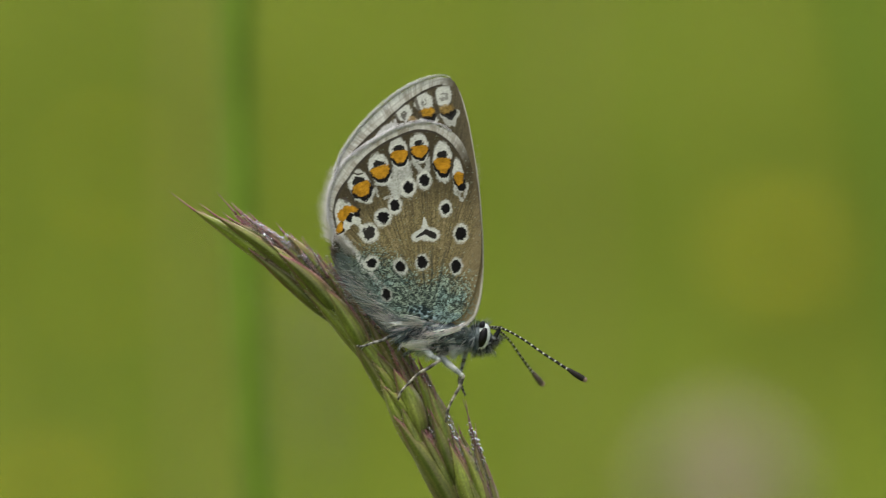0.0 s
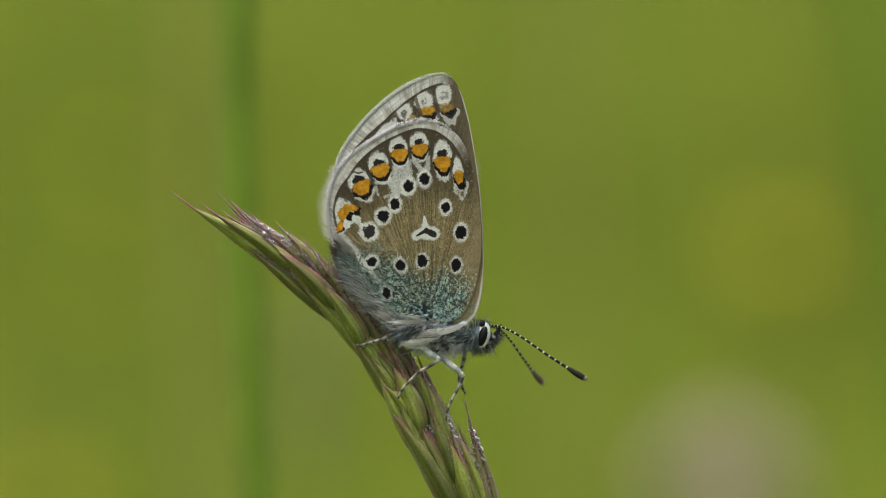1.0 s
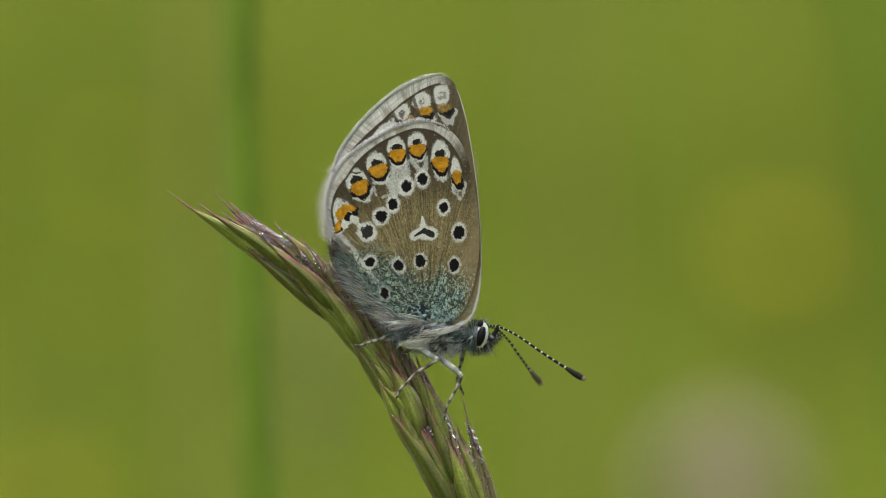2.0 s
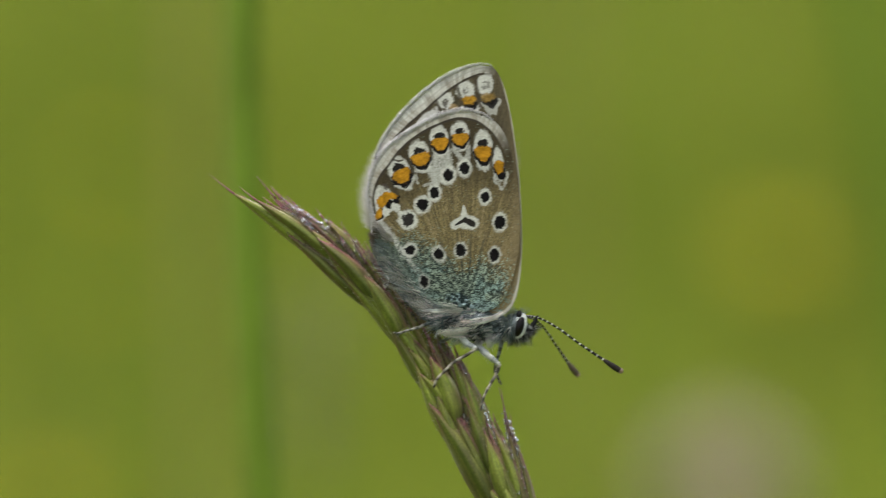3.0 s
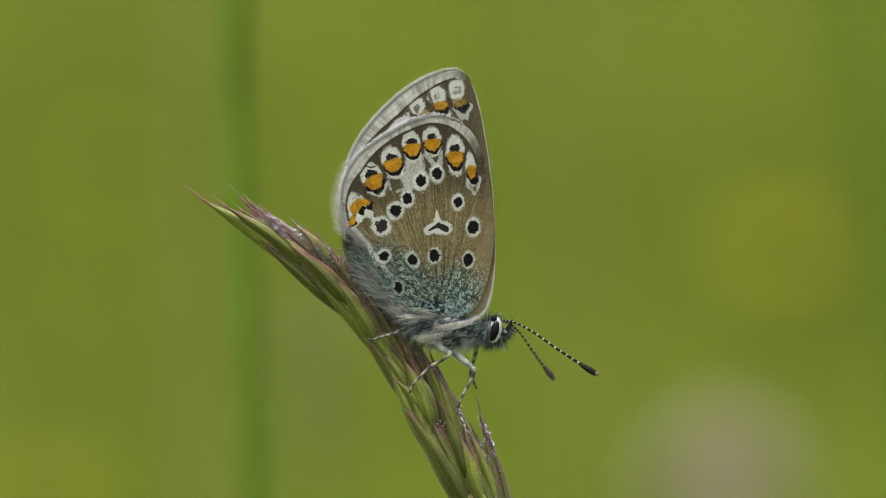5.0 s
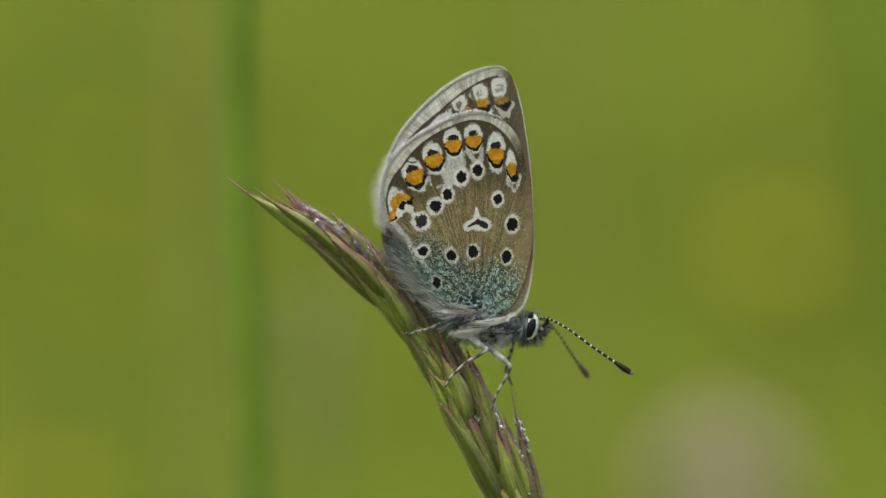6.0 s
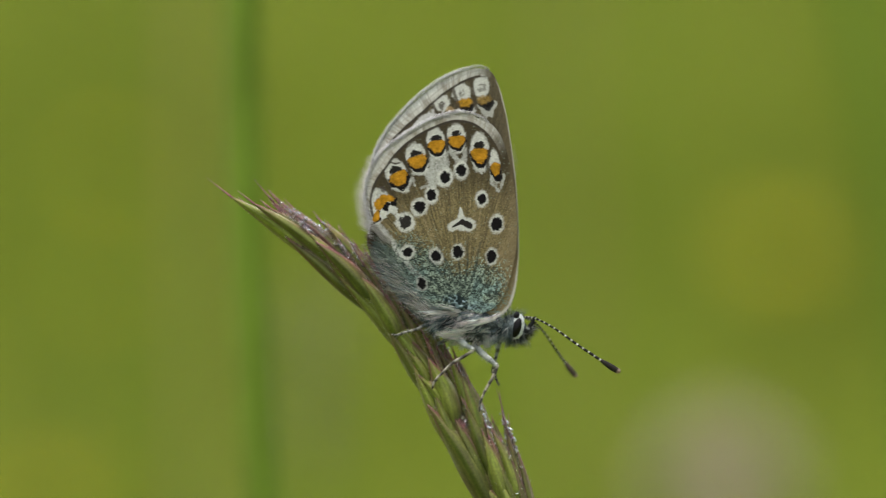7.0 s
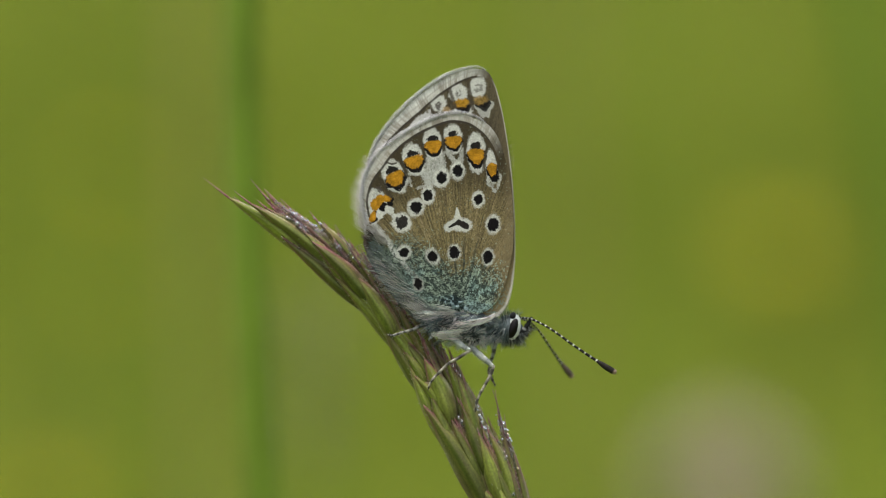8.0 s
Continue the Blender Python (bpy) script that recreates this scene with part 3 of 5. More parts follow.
def fringe(parent, origin, e, centre, low, high, w, shift, count, reach, seed, side=1, pale=1.0, thin=1.0):
    """Hair scales that stand out all along a wing's outer edge, between two compass angles."""
    rnd = random.Random(seed)
    s = Shape()
    ang = np.arctan2(-(e[:, 1] - centre[1]), e[:, 0] - centre[0])
    ang = np.where(ang < -2.2, ang + 2 * np.pi, ang)
    inside = np.where((ang > low) & (ang < high))[0]
    for _ in range(count):
        i = inside[rnd.randrange(len(inside))]
        out = Vector((e[i, 0] - centre[0], centre[1] - e[i, 1], 0)).normalized()
        nxt = e[(i + 4) % len(e)] - e[i - 4]
        nrm = Vector((nxt[1], nxt[0], 0)).normalized()
        if nrm.dot(out) < 0:
            nrm = -nrm
        way = (nrm * 0.75 + out * 0.25 + Vector((rnd.gauss(0, 0.13), rnd.gauss(0, 0.13), rnd.gauss(0, 0.08)))).normalized()
        length = reach * rnd.uniform(0.6, 1.25) * (0.3 + 0.7 * min(1.0, (ang[i] - low) / 0.3))
        back = length * rnd.uniform(0.55, 0.95)
        p = Vector(((e[i, 0] + shift[0] - origin[0]) * UNIT, (origin[1] - e[i, 1] - shift[1]) * UNIT, (w + side * rnd.uniform(-0.12, 0.03)) * 0.001))
        p -= way * back * UNIT
        g = rnd.choice((0.60, 0.70, 0.78, 0.84, 0.86)) * rnd.uniform(0.9, 1.02)
        g *= pale
        c = tuple(min(0.86, v) for v in (g, g * 0.985, g * 0.95))
        s.hair(p, way, length * UNIT, (rnd.gauss(0, 0.1), rnd.gauss(0, 0.1), 0), rnd.uniform(0.26, 0.5) * thin * UNIT, c, 3, (min(0.86, g * 1.25),) * 3)
    return part("fringe", s, FUR, parent, "white hair-scale fringe")


def limb(parent, origin, name, points, radii, pale, dark, bands, label=""):
    """A jointed leg of pale and dark bands with short bristles."""
    s = Shape()
    o = sheet(*origin)
    pts = curve([sheet(*p) - o for p in points], 26)
    rr = np.interp(np.linspace(0, 1, 26), np.linspace(0, 1, len(radii)), radii) * 0.8 * UNIT
    rnd = random.Random(len(points) * 7 + int(points[0][0]))
    cols = []
    for i in range(26):
        k = 0.5 + 0.5 * math.sin(i * bands + rnd.uniform(-0.9, 0.9))
        k = min(1, max(0, k * 1.1 - 0.05 + rnd.uniform(-0.25, 0.25)))
        cols.append(tuple(d + (p - d) * k for p, d in zip(pale, dark)))
    s.tube(pts, list(rr), pale, 8, 0.9, cols)
    for _ in range(46):
        i = rnd.randrange(2, 25)
        d = (pts[i] - pts[i - 1]).normalized()
        n = Vector((-d.y, d.x, 0)) * rnd.choice((-1, 1)) + Vector((0, 0, rnd.uniform(-0.6, 0.9)))
        s.hair(pts[i] + n * rr[i] * 0.7, d * 0.9 + n * 0.6, rnd.uniform(3, 8) * UNIT * (0.5 + rr[i] / (4 * UNIT)), (0, 0, 0), 0.3 * UNIT,
               pale if rnd.random() < 0.6 else dark, 2)
    return part(name, s, SKIN, parent, label)


def build_butterfly():
    origin = (765, 590)
    fly = new("butterfly")
    fly.matrix_basis = PLAN @ Matrix.Translation(sheet(origin[0] + 1.2, origin[1] + 1.8))
    tagged(fly, "brown butterfly with closed spotted wings clinging to a grass head", "butterfly")
    o = sheet(*origin)
    rnd = random.Random(5)

    def at(x, y, w=0.0):
        return sheet(x, y, w) - o

    # wings: the lens sees the underside of one pair; the other pair lies flat behind it
    far_hind, e = wing("hindwing", fly, origin, HIND_EDGE, (735, 420), paint_hindwing, -1.15, 0.12, 0.03, 160, 60, (1, 3), -1)
    fringe(far_hind, origin, e, (735, 420), 0.35, 3.3, -1.15, (1, 3), 1800, 12, 3, -1, 0.8, 0.5)
    far_fore, e = wing("forewing", fly, origin, FORE_EDGE, (745, 330), paint_forewing, -0.95, 0.10, 0.03, 160, 60, (1, 4), -1)
    fringe(far_fore, origin, e, (745, 330), 1.3, 2.9, -0.95, (1, 4), 1300, 12, 4, -1, 0.8, 0.6)
    fore, e = wing("forewing", fly, origin, FORE_EDGE, (745, 330), paint_forewing, 0.72, 0.10, 0.03, 640, 230, soft=(1.25, 2.95))
    fringe(fore, origin, e, (745, 330), 1.3, 2.95, 0.72, (0, 0), 3000, 6.5, 6, 1, 1.12)
    hind, e = wing("hindwing", fly, origin, HIND_EDGE, (735, 420), paint_hindwing, 0.98, 0.14, 0.03, 900, 330, soft=(1.2, 3.2))
    fringe(hind, origin, e, (735, 420), 1.25, 3.3, 0.98, (0, 0), 2600, 9, 7, 1, 0.95)
    tagged(fore, "brown-grey forewing underside with orange and black marks")
    tagged(hind, "brown hindwing underside with white-ringed black spots and orange moons")
    tagged(far_fore, "forewing folded behind"), tagged(far_hind, "hindwing folded behind")

    # body
    def grey(q):
        k = 0.5 + 0.5 * noise.noise(q * 5.0)
        return (0.03 + 0.12 * k, 0.035 + 0.145 * k, 0.035 + 0.15 * k)
    s = Shape()
    s.ball(at(770, 590), (64 * UNIT, 33 * UNIT, 0.00125), -0.10, None, 18, 26, grey, 0.1)
    thorax = part("thorax", s, SKIN, fly, "thorax with grey-blue scales")
    s = Shape()
    line = curve([at(745, 585), at(700, 562), at(652, 520), at(612, 470), at(588, 432)], 24)
    rad = [v * UNIT for v in np.interp(np.linspace(0, 1, 24), (0, 0.3, 0.7, 0.92, 1.0), (30, 30, 21, 13, 5))]
    s.tube(line, rad, None, 16, 0.95, [(0.10, 0.11, 0.10) if i < 20 else (0.10, 0.07, 0.045) for i in range(24)])
    abdomen = part("abdomen", s, SKIN, fly, "grey abdomen with brown tip")
    s = Shape()
    s.ball(at(845, 597), (24 * UNIT, 25 * UNIT, 0.00085), 0.0, None, 14, 20, grey, 0.12)
    head = part("head", s, SKIN, fly, "small grey furry head")
    for w in (0.52, -0.52):
        s = Shape()
        s.ball(at(853.6, 594.5, w * 0.9), (12.2 * UNIT, 23.8 * UNIT, 0.00040), -0.2, (0.6, 0.63, 0.6), 18, 22, None, 0.06)
        rim = part("eye_rim", s, SKIN, head, "white scaly ring round the eye")
        s = Shape()
        s.ball(at(853.0, 595, w), (9.2 * UNIT, 20.5 * UNIT, 0.00047), -0.26, (0, 0, 0), 16, 20)
        part("eye", s, EYE, head, "glossy black compound eye")
        s = Shape()
        s.ball(at(852.5, 573.5, w * 0.95), (5.5 * UNIT, 6.5 * UNIT, 0.00038), -0.3, (0.015, 0.015, 0.016), 10, 14, None, 0.2)
        part("brow", s, SKIN, head, "black scaly brow over the eye")
    for k, w in ((0, 0.35), (1, -0.35)):
        s = Shape()
        pts = curve([at(858 - 2 * k, 612, w), at(868 - 2 * k, 604, w), at(877, 592, w), at(886 - 3 * k, 575 + 4 * k, w * 0.8)], 14)
        cols = [(0.4, 0.42, 0.4) if i in (2, 3, 7) else (0.015, 0.015, 0.015) for i in range(14)]
        s.tube(pts, [v * UNIT for v in np.interp(range(14), (0, 4, 9, 13), (3.5, 4.6, 4.4, 1.6))], None, 8, 0.9, cols)
        for _ in range(170):
            p = pts[rnd.randrange(0, 10)]
            way = (rnd.uniform(0.2, 1.2), rnd.uniform(-1.3, 0.1), rnd.uniform(-0.5, 0.9))
            s.hair(p, way, rnd.uniform(7, 17) * UNIT, (0, 0.1, 0), 0.55 * UNIT, rnd.choice(((0.03, 0.03, 0.03), (0.05, 0.05, 0.05), (0.5, 0.52, 0.5))), 3)
        part("palp", s, FUR, head, "bristly black and white palp")

    s = Shape()                                # pale beads where the wing's veins join the thorax
    for x, y, r in ((745, 555, 3.4), (753, 559, 4.6), (758, 551, 3.2), (768, 563, 4.0)):
        s.ball(at(x, y, 1.08), (r * UNIT, r * 0.6 * UNIT, r * 0.7 * UNIT), rnd.uniform(-0.9, 0.9), (0.17, 0.23, 0.23), 8, 10, None, 0.9)
    part("wing_hinge", s, SKIN, thorax, "pale blue beads at the wing root")

    # antennae, ringed black and white, with dark clubs
    for pts, club, w1 in (((((862, 576, 0.3), (886, 579, 0.5), (920, 596, 0.7), (962, 625, 0.8), (1004, 652, 0.9))), ((1002, 650.5, 0.9), (1018, 661, 0.95), (1037, 672, 1.0)), 0),
                          (((866, 578, -0.3), (884, 585, -0.9), (902, 603, -1.7), (924, 634, -2.3), (943, 660, -2.8)), ((942, 658, -2.8), (952, 671, -3.0), (964, 685, -3.2)), 1)):
        n = 132
        line = curve([at(*p) for p in pts], n)
        cols = []
        for i in range(n):
            white = (i % 8) < (1.3 if w1 == 0 else 2.0)
            cols.append(((0.52, 0.52, 0.47) if w1 == 0 else (0.36, 0.35, 0.31)) if white else (0.018, 0.016, 0.014))
        rad = [(1.45 + 0.4 * (0 if (i % 8) < 2 else 1) + 0.9 * (i / n) ** 4) * UNIT for i in range(n)]
        s = Shape()
        s.tube(line, rad, None, 8, 1.0, cols)
        ant = part("antenna", s, SKIN, head, "thin antenna ringed black and white")
        s = Shape()
        line = curve([at(*p) for p in club], 18)
        rad = [v * UNIT for v in np.interp(np.linspace(0, 1, 18), (0, 0.25, 0.6, 0.9, 0.97, 1.0), (2.6, 4.4, 5.6, 5.0, 3.8, 0.6))]
        cols = [((0.022, 0.019, 0.016) if w1 == 0 else (0.09, 0.07, 0.055)) if i < 15 else (0.30, 0.22, 0.16) for i in range(18)]
        s.tube(line, rad, None, 12, 0.9, cols)
        part("club", s, SKIN, ant, "dark club with a pale tip")

    # legs
    pale, dark = (0.38, 0.35, 0.28), (0.04, 0.036, 0.03)
    mottle = (0.24, 0.26, 0.25)
    leg = limb(fly, origin, "leg", ((744, 608, 0.9), (758, 624, 1.1), (777, 635, 1.15)), (8, 7, 4), (0.56, 0.58, 0.55), mottle, 0.6, "pale blue-grey leg")
    limb(leg, origin, "shin", ((779, 634, 1.15), (758, 648, 1.3), (739, 659, 1.35), (722, 676, 1.4), (711, 688, 1.4), (706, 697, 1.4), (704, 706, 1.3)),
         (3.5, 3.8, 3.3, 2.8, 3.0, 2.4, 1.4), pale, dark, 1.3, "banded grey shin")
    leg = limb(fly, origin, "leg", ((776, 624, 0.6), (790, 640, 0.95), (806, 653, 1.0), (818, 663, 1.0)), (7, 7.4, 6.2, 4.2), (0.60, 0.61, 0.57), mottle, 0.6, "pale blue-grey leg")
    limb(leg, origin, "shin", ((819, 661, 1.0), (813, 680, 1.0), (803, 698, 1.05), (794, 716, 1.1), (789, 732, 1.1), (788, 745, 1.0)),
         (4.4, 3.8, 3.2, 2.8, 2.6, 1.4), pale, dark, 1.3, "banded grey shin")
    leg = limb(fly, origin, "leg", ((824, 612, -0.3), (820, 635, -0.4), (815, 655, -0.4)), (4.5, 4.2, 3), (0.32, 0.34, 0.32), dark, 0.8, "banded grey leg")
    limb(leg, origin, "shin", ((815, 655, -0.4), (811, 674, -0.2), (817, 686, 0.0), (823, 699, 0.1)), (3, 2.6, 2.8, 1.4), (0.14, 0.13, 0.11), (0.03, 0.025, 0.02), 1.6, "dark shin")
    limb(fly, origin, "leg", ((694, 590, 0.8), (676, 600, 0.9), (655, 606, 0.9), (640, 611, 0.9), (631, 610, 0.8)), (4, 3.5, 2.8, 2.6, 1.4), (0.42, 0.41, 0.36), dark, 1.6, "banded grey leg")
    limb(fly, origin, "leg", ((742, 612, 0.2), (728, 620, 0.1), (716, 626, 0.0), (712, 634, 0.0)), (3.2, 2.8, 2.4, 1.2), (0.2, 0.2, 0.18), dark, 1.2, "banded grey leg")

    # fur of the thorax, head and the inner fold
    s = Shape()
    tones = ((0.84, 0.82, 0.74), (0.56, 0.60, 0.55), (0.26, 0.35, 0.345), (0.08, 0.12, 0.12), (0.016, 0.02, 0.021))

    def tone(weights):
        c = rnd.choices(tones, weights)[0]
        k = rnd.uniform(0.8, 1.1)
        return tuple(min(0.85, v * k) for v in c)

    def tuft(x, y, w, way, length, count, wide, weights, curl=(0, 0, 0), gather=0.55, thick=0.7, main=None):
        """Hairs that rise side by side and run together towards one tip."""
        way = Vector(way).normalized()
        tip = at(x, y, w) + way * length * UNIT
        main = main or tone(weights)
        for _ in range(int(count * 1.9)):
            p = at(x + rnd.gauss(0, wide), y + rnd.gauss(0, wide), w + rnd.uniform(-0.1, 0.06))
            aim = (tip - p).normalized() * gather + way * (1 - gather) + Vector((rnd.gauss(0, 0.09), rnd.gauss(0, 0.09), rnd.gauss(0, 0.07)))
            c = tuple(v * rnd.uniform(0.85, 1.1) for v in main) if rnd.random() < 0.85 else tone(weights)
            s.hair(p, aim, length * rnd.uniform(0.55, 1.1) * UNIT, Vector(curl) + Vector((rnd.gauss(0, 0.28), rnd.gauss(0, 0.28), rnd.gauss(0, 0.15))), rnd.uniform(0.38, 0.75) * thick * UNIT, c, 4)

    for _ in range(430):                       # short curly scale tufts all over the thorax, in pale and dark clumps
        a, b = rnd.uniform(-1, 1), rnd.uniform(-1, 1)
        if a * a + b * b > 0.98:
            continue
        x, y = 772 + 64 * a, 590 + 6 * a + 32 * b
        w = 1.22 * math.sqrt(max(0.0, 1 - a * a - b * b))
        turn = 1.6 * noise.noise(Vector((x / 17, y / 13, 3)))
        clump = noise.noise(Vector((x / 15, y / 9, 8)))
        weights = (6, 5, 2, 0.5, 0.2) if clump > 0.1 else (1, 3, 5, 2, 1) if clump > -0.1 else (0, 0, 0.6, 3, 14)
        tuft(x, y, w, (-math.cos(turn), -0.3 + math.sin(turn) - 0.4 * b, 0.5), rnd.uniform(7, 17), 8, 1.8, weights, (0.3 * turn, -0.5, -0.5), 0.6, 0.72)
    for i in range(11):                        # long white wisps that curve along the flank and up to the root
        tuft(706 + rnd.uniform(0, 34), 606 + rnd.gauss(0, 3.5), 1.36, (1.0, -0.06 + rnd.gauss(0, 0.13), 0.06), rnd.uniform(40, 88), 6, 1.6, (9, 2, 0, 0, 0), (0, 0.8 + rnd.gauss(0, 0.2), -0.06), 0.7, 0.5,
             rnd.choice(((0.88, 0.88, 0.83), (0.86, 0.85, 0.78), (0.70, 0.70, 0.64))))
    for i in range(11):                        # dark locks between them, coloured as the shade in the gaps
        tuft(704 + rnd.uniform(0, 62), 598 + rnd.gauss(0, 9), 1.37, (1.0, 0.05 + rnd.gauss(0, 0.2), 0.05), rnd.uniform(16, 38), 5, 1.2, (0, 0, 0.5, 3, 8), (0, 0.6 + rnd.gauss(0, 0.3), -0.05), 0.8, 0.5)
    for i in range(16):                        # scaly pale and dark speckle over the hips
        tuft(786 + rnd.gauss(0, 12), 617 + rnd.gauss(0, 6), 1.0, (rnd.gauss(0, 0.6), -0.8, 0.3), rnd.uniform(6, 13), 8, 2.5, (4, 4, 1, 2, 3), (0, 0, -0.2), 0.4, 0.6)
    for i in range(38):                        # pale hair that hangs along the underside
        t = rnd.random()
        tuft(722 + 112 * t, 608 + 16 * math.sin(math.pi * t) + rnd.gauss(0, 3), rnd.uniform(0.3, 1.0), (-0.7 + rnd.gauss(0, 0.3), -0.75, 0.3), rnd.uniform(10, 22), 8, 2.6, (7, 5, 2, 0.5, 0.2), (0, 0, -0.2), 0.5, 0.65)
    for i in range(9):                         # the white tufts that sweep under the wing's root
        t = i / 8
        tuft(822 - 62 * t + rnd.gauss(0, 3), 574 + 22 * t ** 1.3 + rnd.gauss(0, 3), 1.26, (-1.0, -0.50 + 0.2 * t + rnd.gauss(0, 0.07), 0.1), rnd.uniform(26, 50), 10, 2.2,
             (9, 2, 0.3, 0, 0), (-0.1, 0.42, -0.06), 0.6, 0.75)
    for i in range(26):                        # dark undercoat at the hind end
        tuft(728 + rnd.gauss(0, 15), 582 + rnd.gauss(0, 11), rnd.uniform(0.8, 1.15), (-1.0, rnd.gauss(-0.1, 0.35), 0.1), rnd.uniform(20, 44), 9, 3.2, (0, 0.6, 3, 4, 4), (0, -0.1, -0.1), 0.5, 0.8)
    for i in range(24):                        # long pale hair that fans out from there
        t = rnd.random()
        a = -0.3 + 0.85 * t
        tuft(733 + rnd.gauss(0, 13), 572 + 34 * (t - 0.35) + rnd.gauss(0, 4), rnd.uniform(1.0, 1.3), (-1.0, -a, 0.08), rnd.uniform(20, 48), 8, 2.4, (8, 3, 1, 0.4, 0.2),
             (-0.05, -0.25 + 0.3 * t, -0.08), 0.7, 0.5, rnd.choice((None, None, (0.58, 0.57, 0.48), (0.36, 0.38, 0.33))))
    for i in range(22):                        # dark hair that paints the hollow's shade behind the root, and blue scales by it
        tuft(722 + rnd.gauss(0, 14), 588 + rnd.gauss(0, 7), 1.28, (-0.5 + rnd.gauss(0, 0.5), -0.7, 0.2), rnd.uniform(10, 24), 9, 3.0, (0, 0.6, 2, 4, 6))
    part("fur", s, FUR, thorax, "long grey and white fur")
    s = Shape()
    for i in range(30):                        # sparse hair on the inner fold along the abdomen
        t = rnd.random()
        tuft(704 - 90 * t + rnd.gauss(0, 5), 574 - 88 * t ** 1.1 + rnd.gauss(0, 5), 1.16, (-0.86, 0.50 + rnd.gauss(0, 0.12), 0.05), rnd.uniform(28, 62), 5, 3.5, (2, 4, 3, 2, 1),
             (0.0, -0.15, -0.02), 0.4, 0.42, rnd.choice((None, (0.58, 0.57, 0.48), (0.44, 0.44, 0.36), (0.66, 0.66, 0.60))))
    for i in range(26):                        # short grey down over the fold and the abdomen's side
        t = rnd.random()
        tuft(690 - 92 * t + rnd.gauss(0, 7), 570 - 116 * t ** 1.1 + rnd.gauss(0, 6), 1.05, (-0.8, 0.3 + rnd.gauss(0, 0.35), 0.25), rnd.uniform(12, 26), 8, 4.5, (1, 3, 4, 3, 3), (0, 0, -0.1), 0.3, 0.42)
    for _ in range(26):                        # brown tuft at the abdomen's tip
        tuft(600 + rnd.gauss(0, 5), 436 + rnd.gauss(0, 6), rnd.uniform(0.2, 1.25), (-0.8, 0.45 + rnd.gauss(0, 0.25), 0.1), rnd.uniform(8, 17), 8, 2.5, (0, 0.3, 0.6, 2, 5), main=rnd.choice(((0.10, 0.07, 0.045), (0.05, 0.04, 0.03), (0.2, 0.16, 0.11))))
    for _ in range(1500):                      # soft hair past the wing's hind corner
        t = rnd.random()
        x, y, w = 594 - 8 * math.sin(math.pi * min(1, t * 1.1)) + rnd.gauss(0, 5) + 10 * t * t, 432 - 132 * t, rnd.uniform(-2.6, 0.9)
        g = rnd.uniform(0.5, 0.8)
        s.hair(at(x, y, w), (-0.8, 0.72 - 0.3 * t + rnd.gauss(0, 0.2), rnd.gauss(0, 0.15)), rnd.uniform(12, 34) * (1 - 0.3 * t) * UNIT, (rnd.gauss(0, 0.1), rnd.gauss(0.1, 0.15), 0),
               rnd.uniform(0.16, 0.3) * UNIT, (g, g * 0.98, g * 0.90), 3)
    for _ in range(260):                       # pale hair that sweeps from that corner over the fold
        t = rnd.random()
        x, y = 600 + 26 * t + rnd.gauss(0, 3), 424 + 26 * t + rnd.gauss(0, 4)
        g = rnd.uniform(0.34, 0.7)
        s.hair(at(x, y, 1.14 + rnd.uniform(-0.05, 0.05)), (-0.72, 0.62 + rnd.gauss(0, 0.15), 0.06), rnd.uniform(10, 26) * UNIT, (-0.1, -0.25, -0.05),
               rnd.uniform(0.2, 0.36) * UNIT, (g, g * 0.96, g * 0.86), 3)
    for _ in range(110):                       # a little down at the leading edge of the pair behind
        s.hair(at(841 + rnd.gauss(0, 2), 306 + rnd.gauss(0, 16), rnd.uniform(-1.6, -0.9)), (0.9, 0.5 + rnd.gauss(0, 0.3), 0), rnd.uniform(5, 13) * UNIT, (0, 0.2, 0),
               0.24 * UNIT, (0.42, 0.38, 0.30), 3)
    part("fur", s, FUR, abdomen, "soft pale hair along the wing fold")
    s = Shape()
    for _ in range(620):                       # head and collar
        a, r = rnd.uniform(0, 2 * math.pi), math.sqrt(rnd.random())
        x, y = 838 + 24 * r * math.cos(a), 594 + 26 * r * math.sin(a)
        if math.hypot((x - 853) / 13, (y - 594) / 25) < 1:
            continue
        w = 0.85 * math.sqrt(max(0.05, 1 - r * r))
        s.hair(at(x, y, w), (0.3 * math.cos(a) - 0.25, -0.9 * math.sin(a) - 0.1, 0.4), rnd.uniform(6, 15) * UNIT, (-0.2, 0, -0.2), rnd.uniform(0.3, 0.5) * UNIT, tone((0.5, 2, 5, 5, 4)))
    for _ in range(90):                        # crest over the head
        x = rnd.uniform(838, 862)
        s.hair(at(x, 577 + rnd.uniform(-2, 5), rnd.uniform(-0.3, 0.6)), (rnd.uniform(-0.3, 0.9), 1.0, 0.1), rnd.uniform(10, 20) * UNIT, (0.3, 0, 0), 0.5 * UNIT, tone((2, 3, 3, 3, 3)))
    for _ in range(230):                       # dark stiff bristles that fan out below the face
        u = rnd.random()
        s.hair(at(838 + 44 * u, 617 - 26 * u * u + rnd.gauss(0, 2), rnd.uniform(-0.4, 0.7)), (-0.35 + 1.35 * u + rnd.gauss(0, 0.15), -1.0 + 0.5 * u, rnd.gauss(0.1, 0.2)),
               rnd.uniform(9, 19) * UNIT, (0, 0.15, 0), 0.5 * UNIT, rnd.choice(((0.02, 0.02, 0.02), (0.05, 0.055, 0.055), (0.35, 0.37, 0.36))), 3)
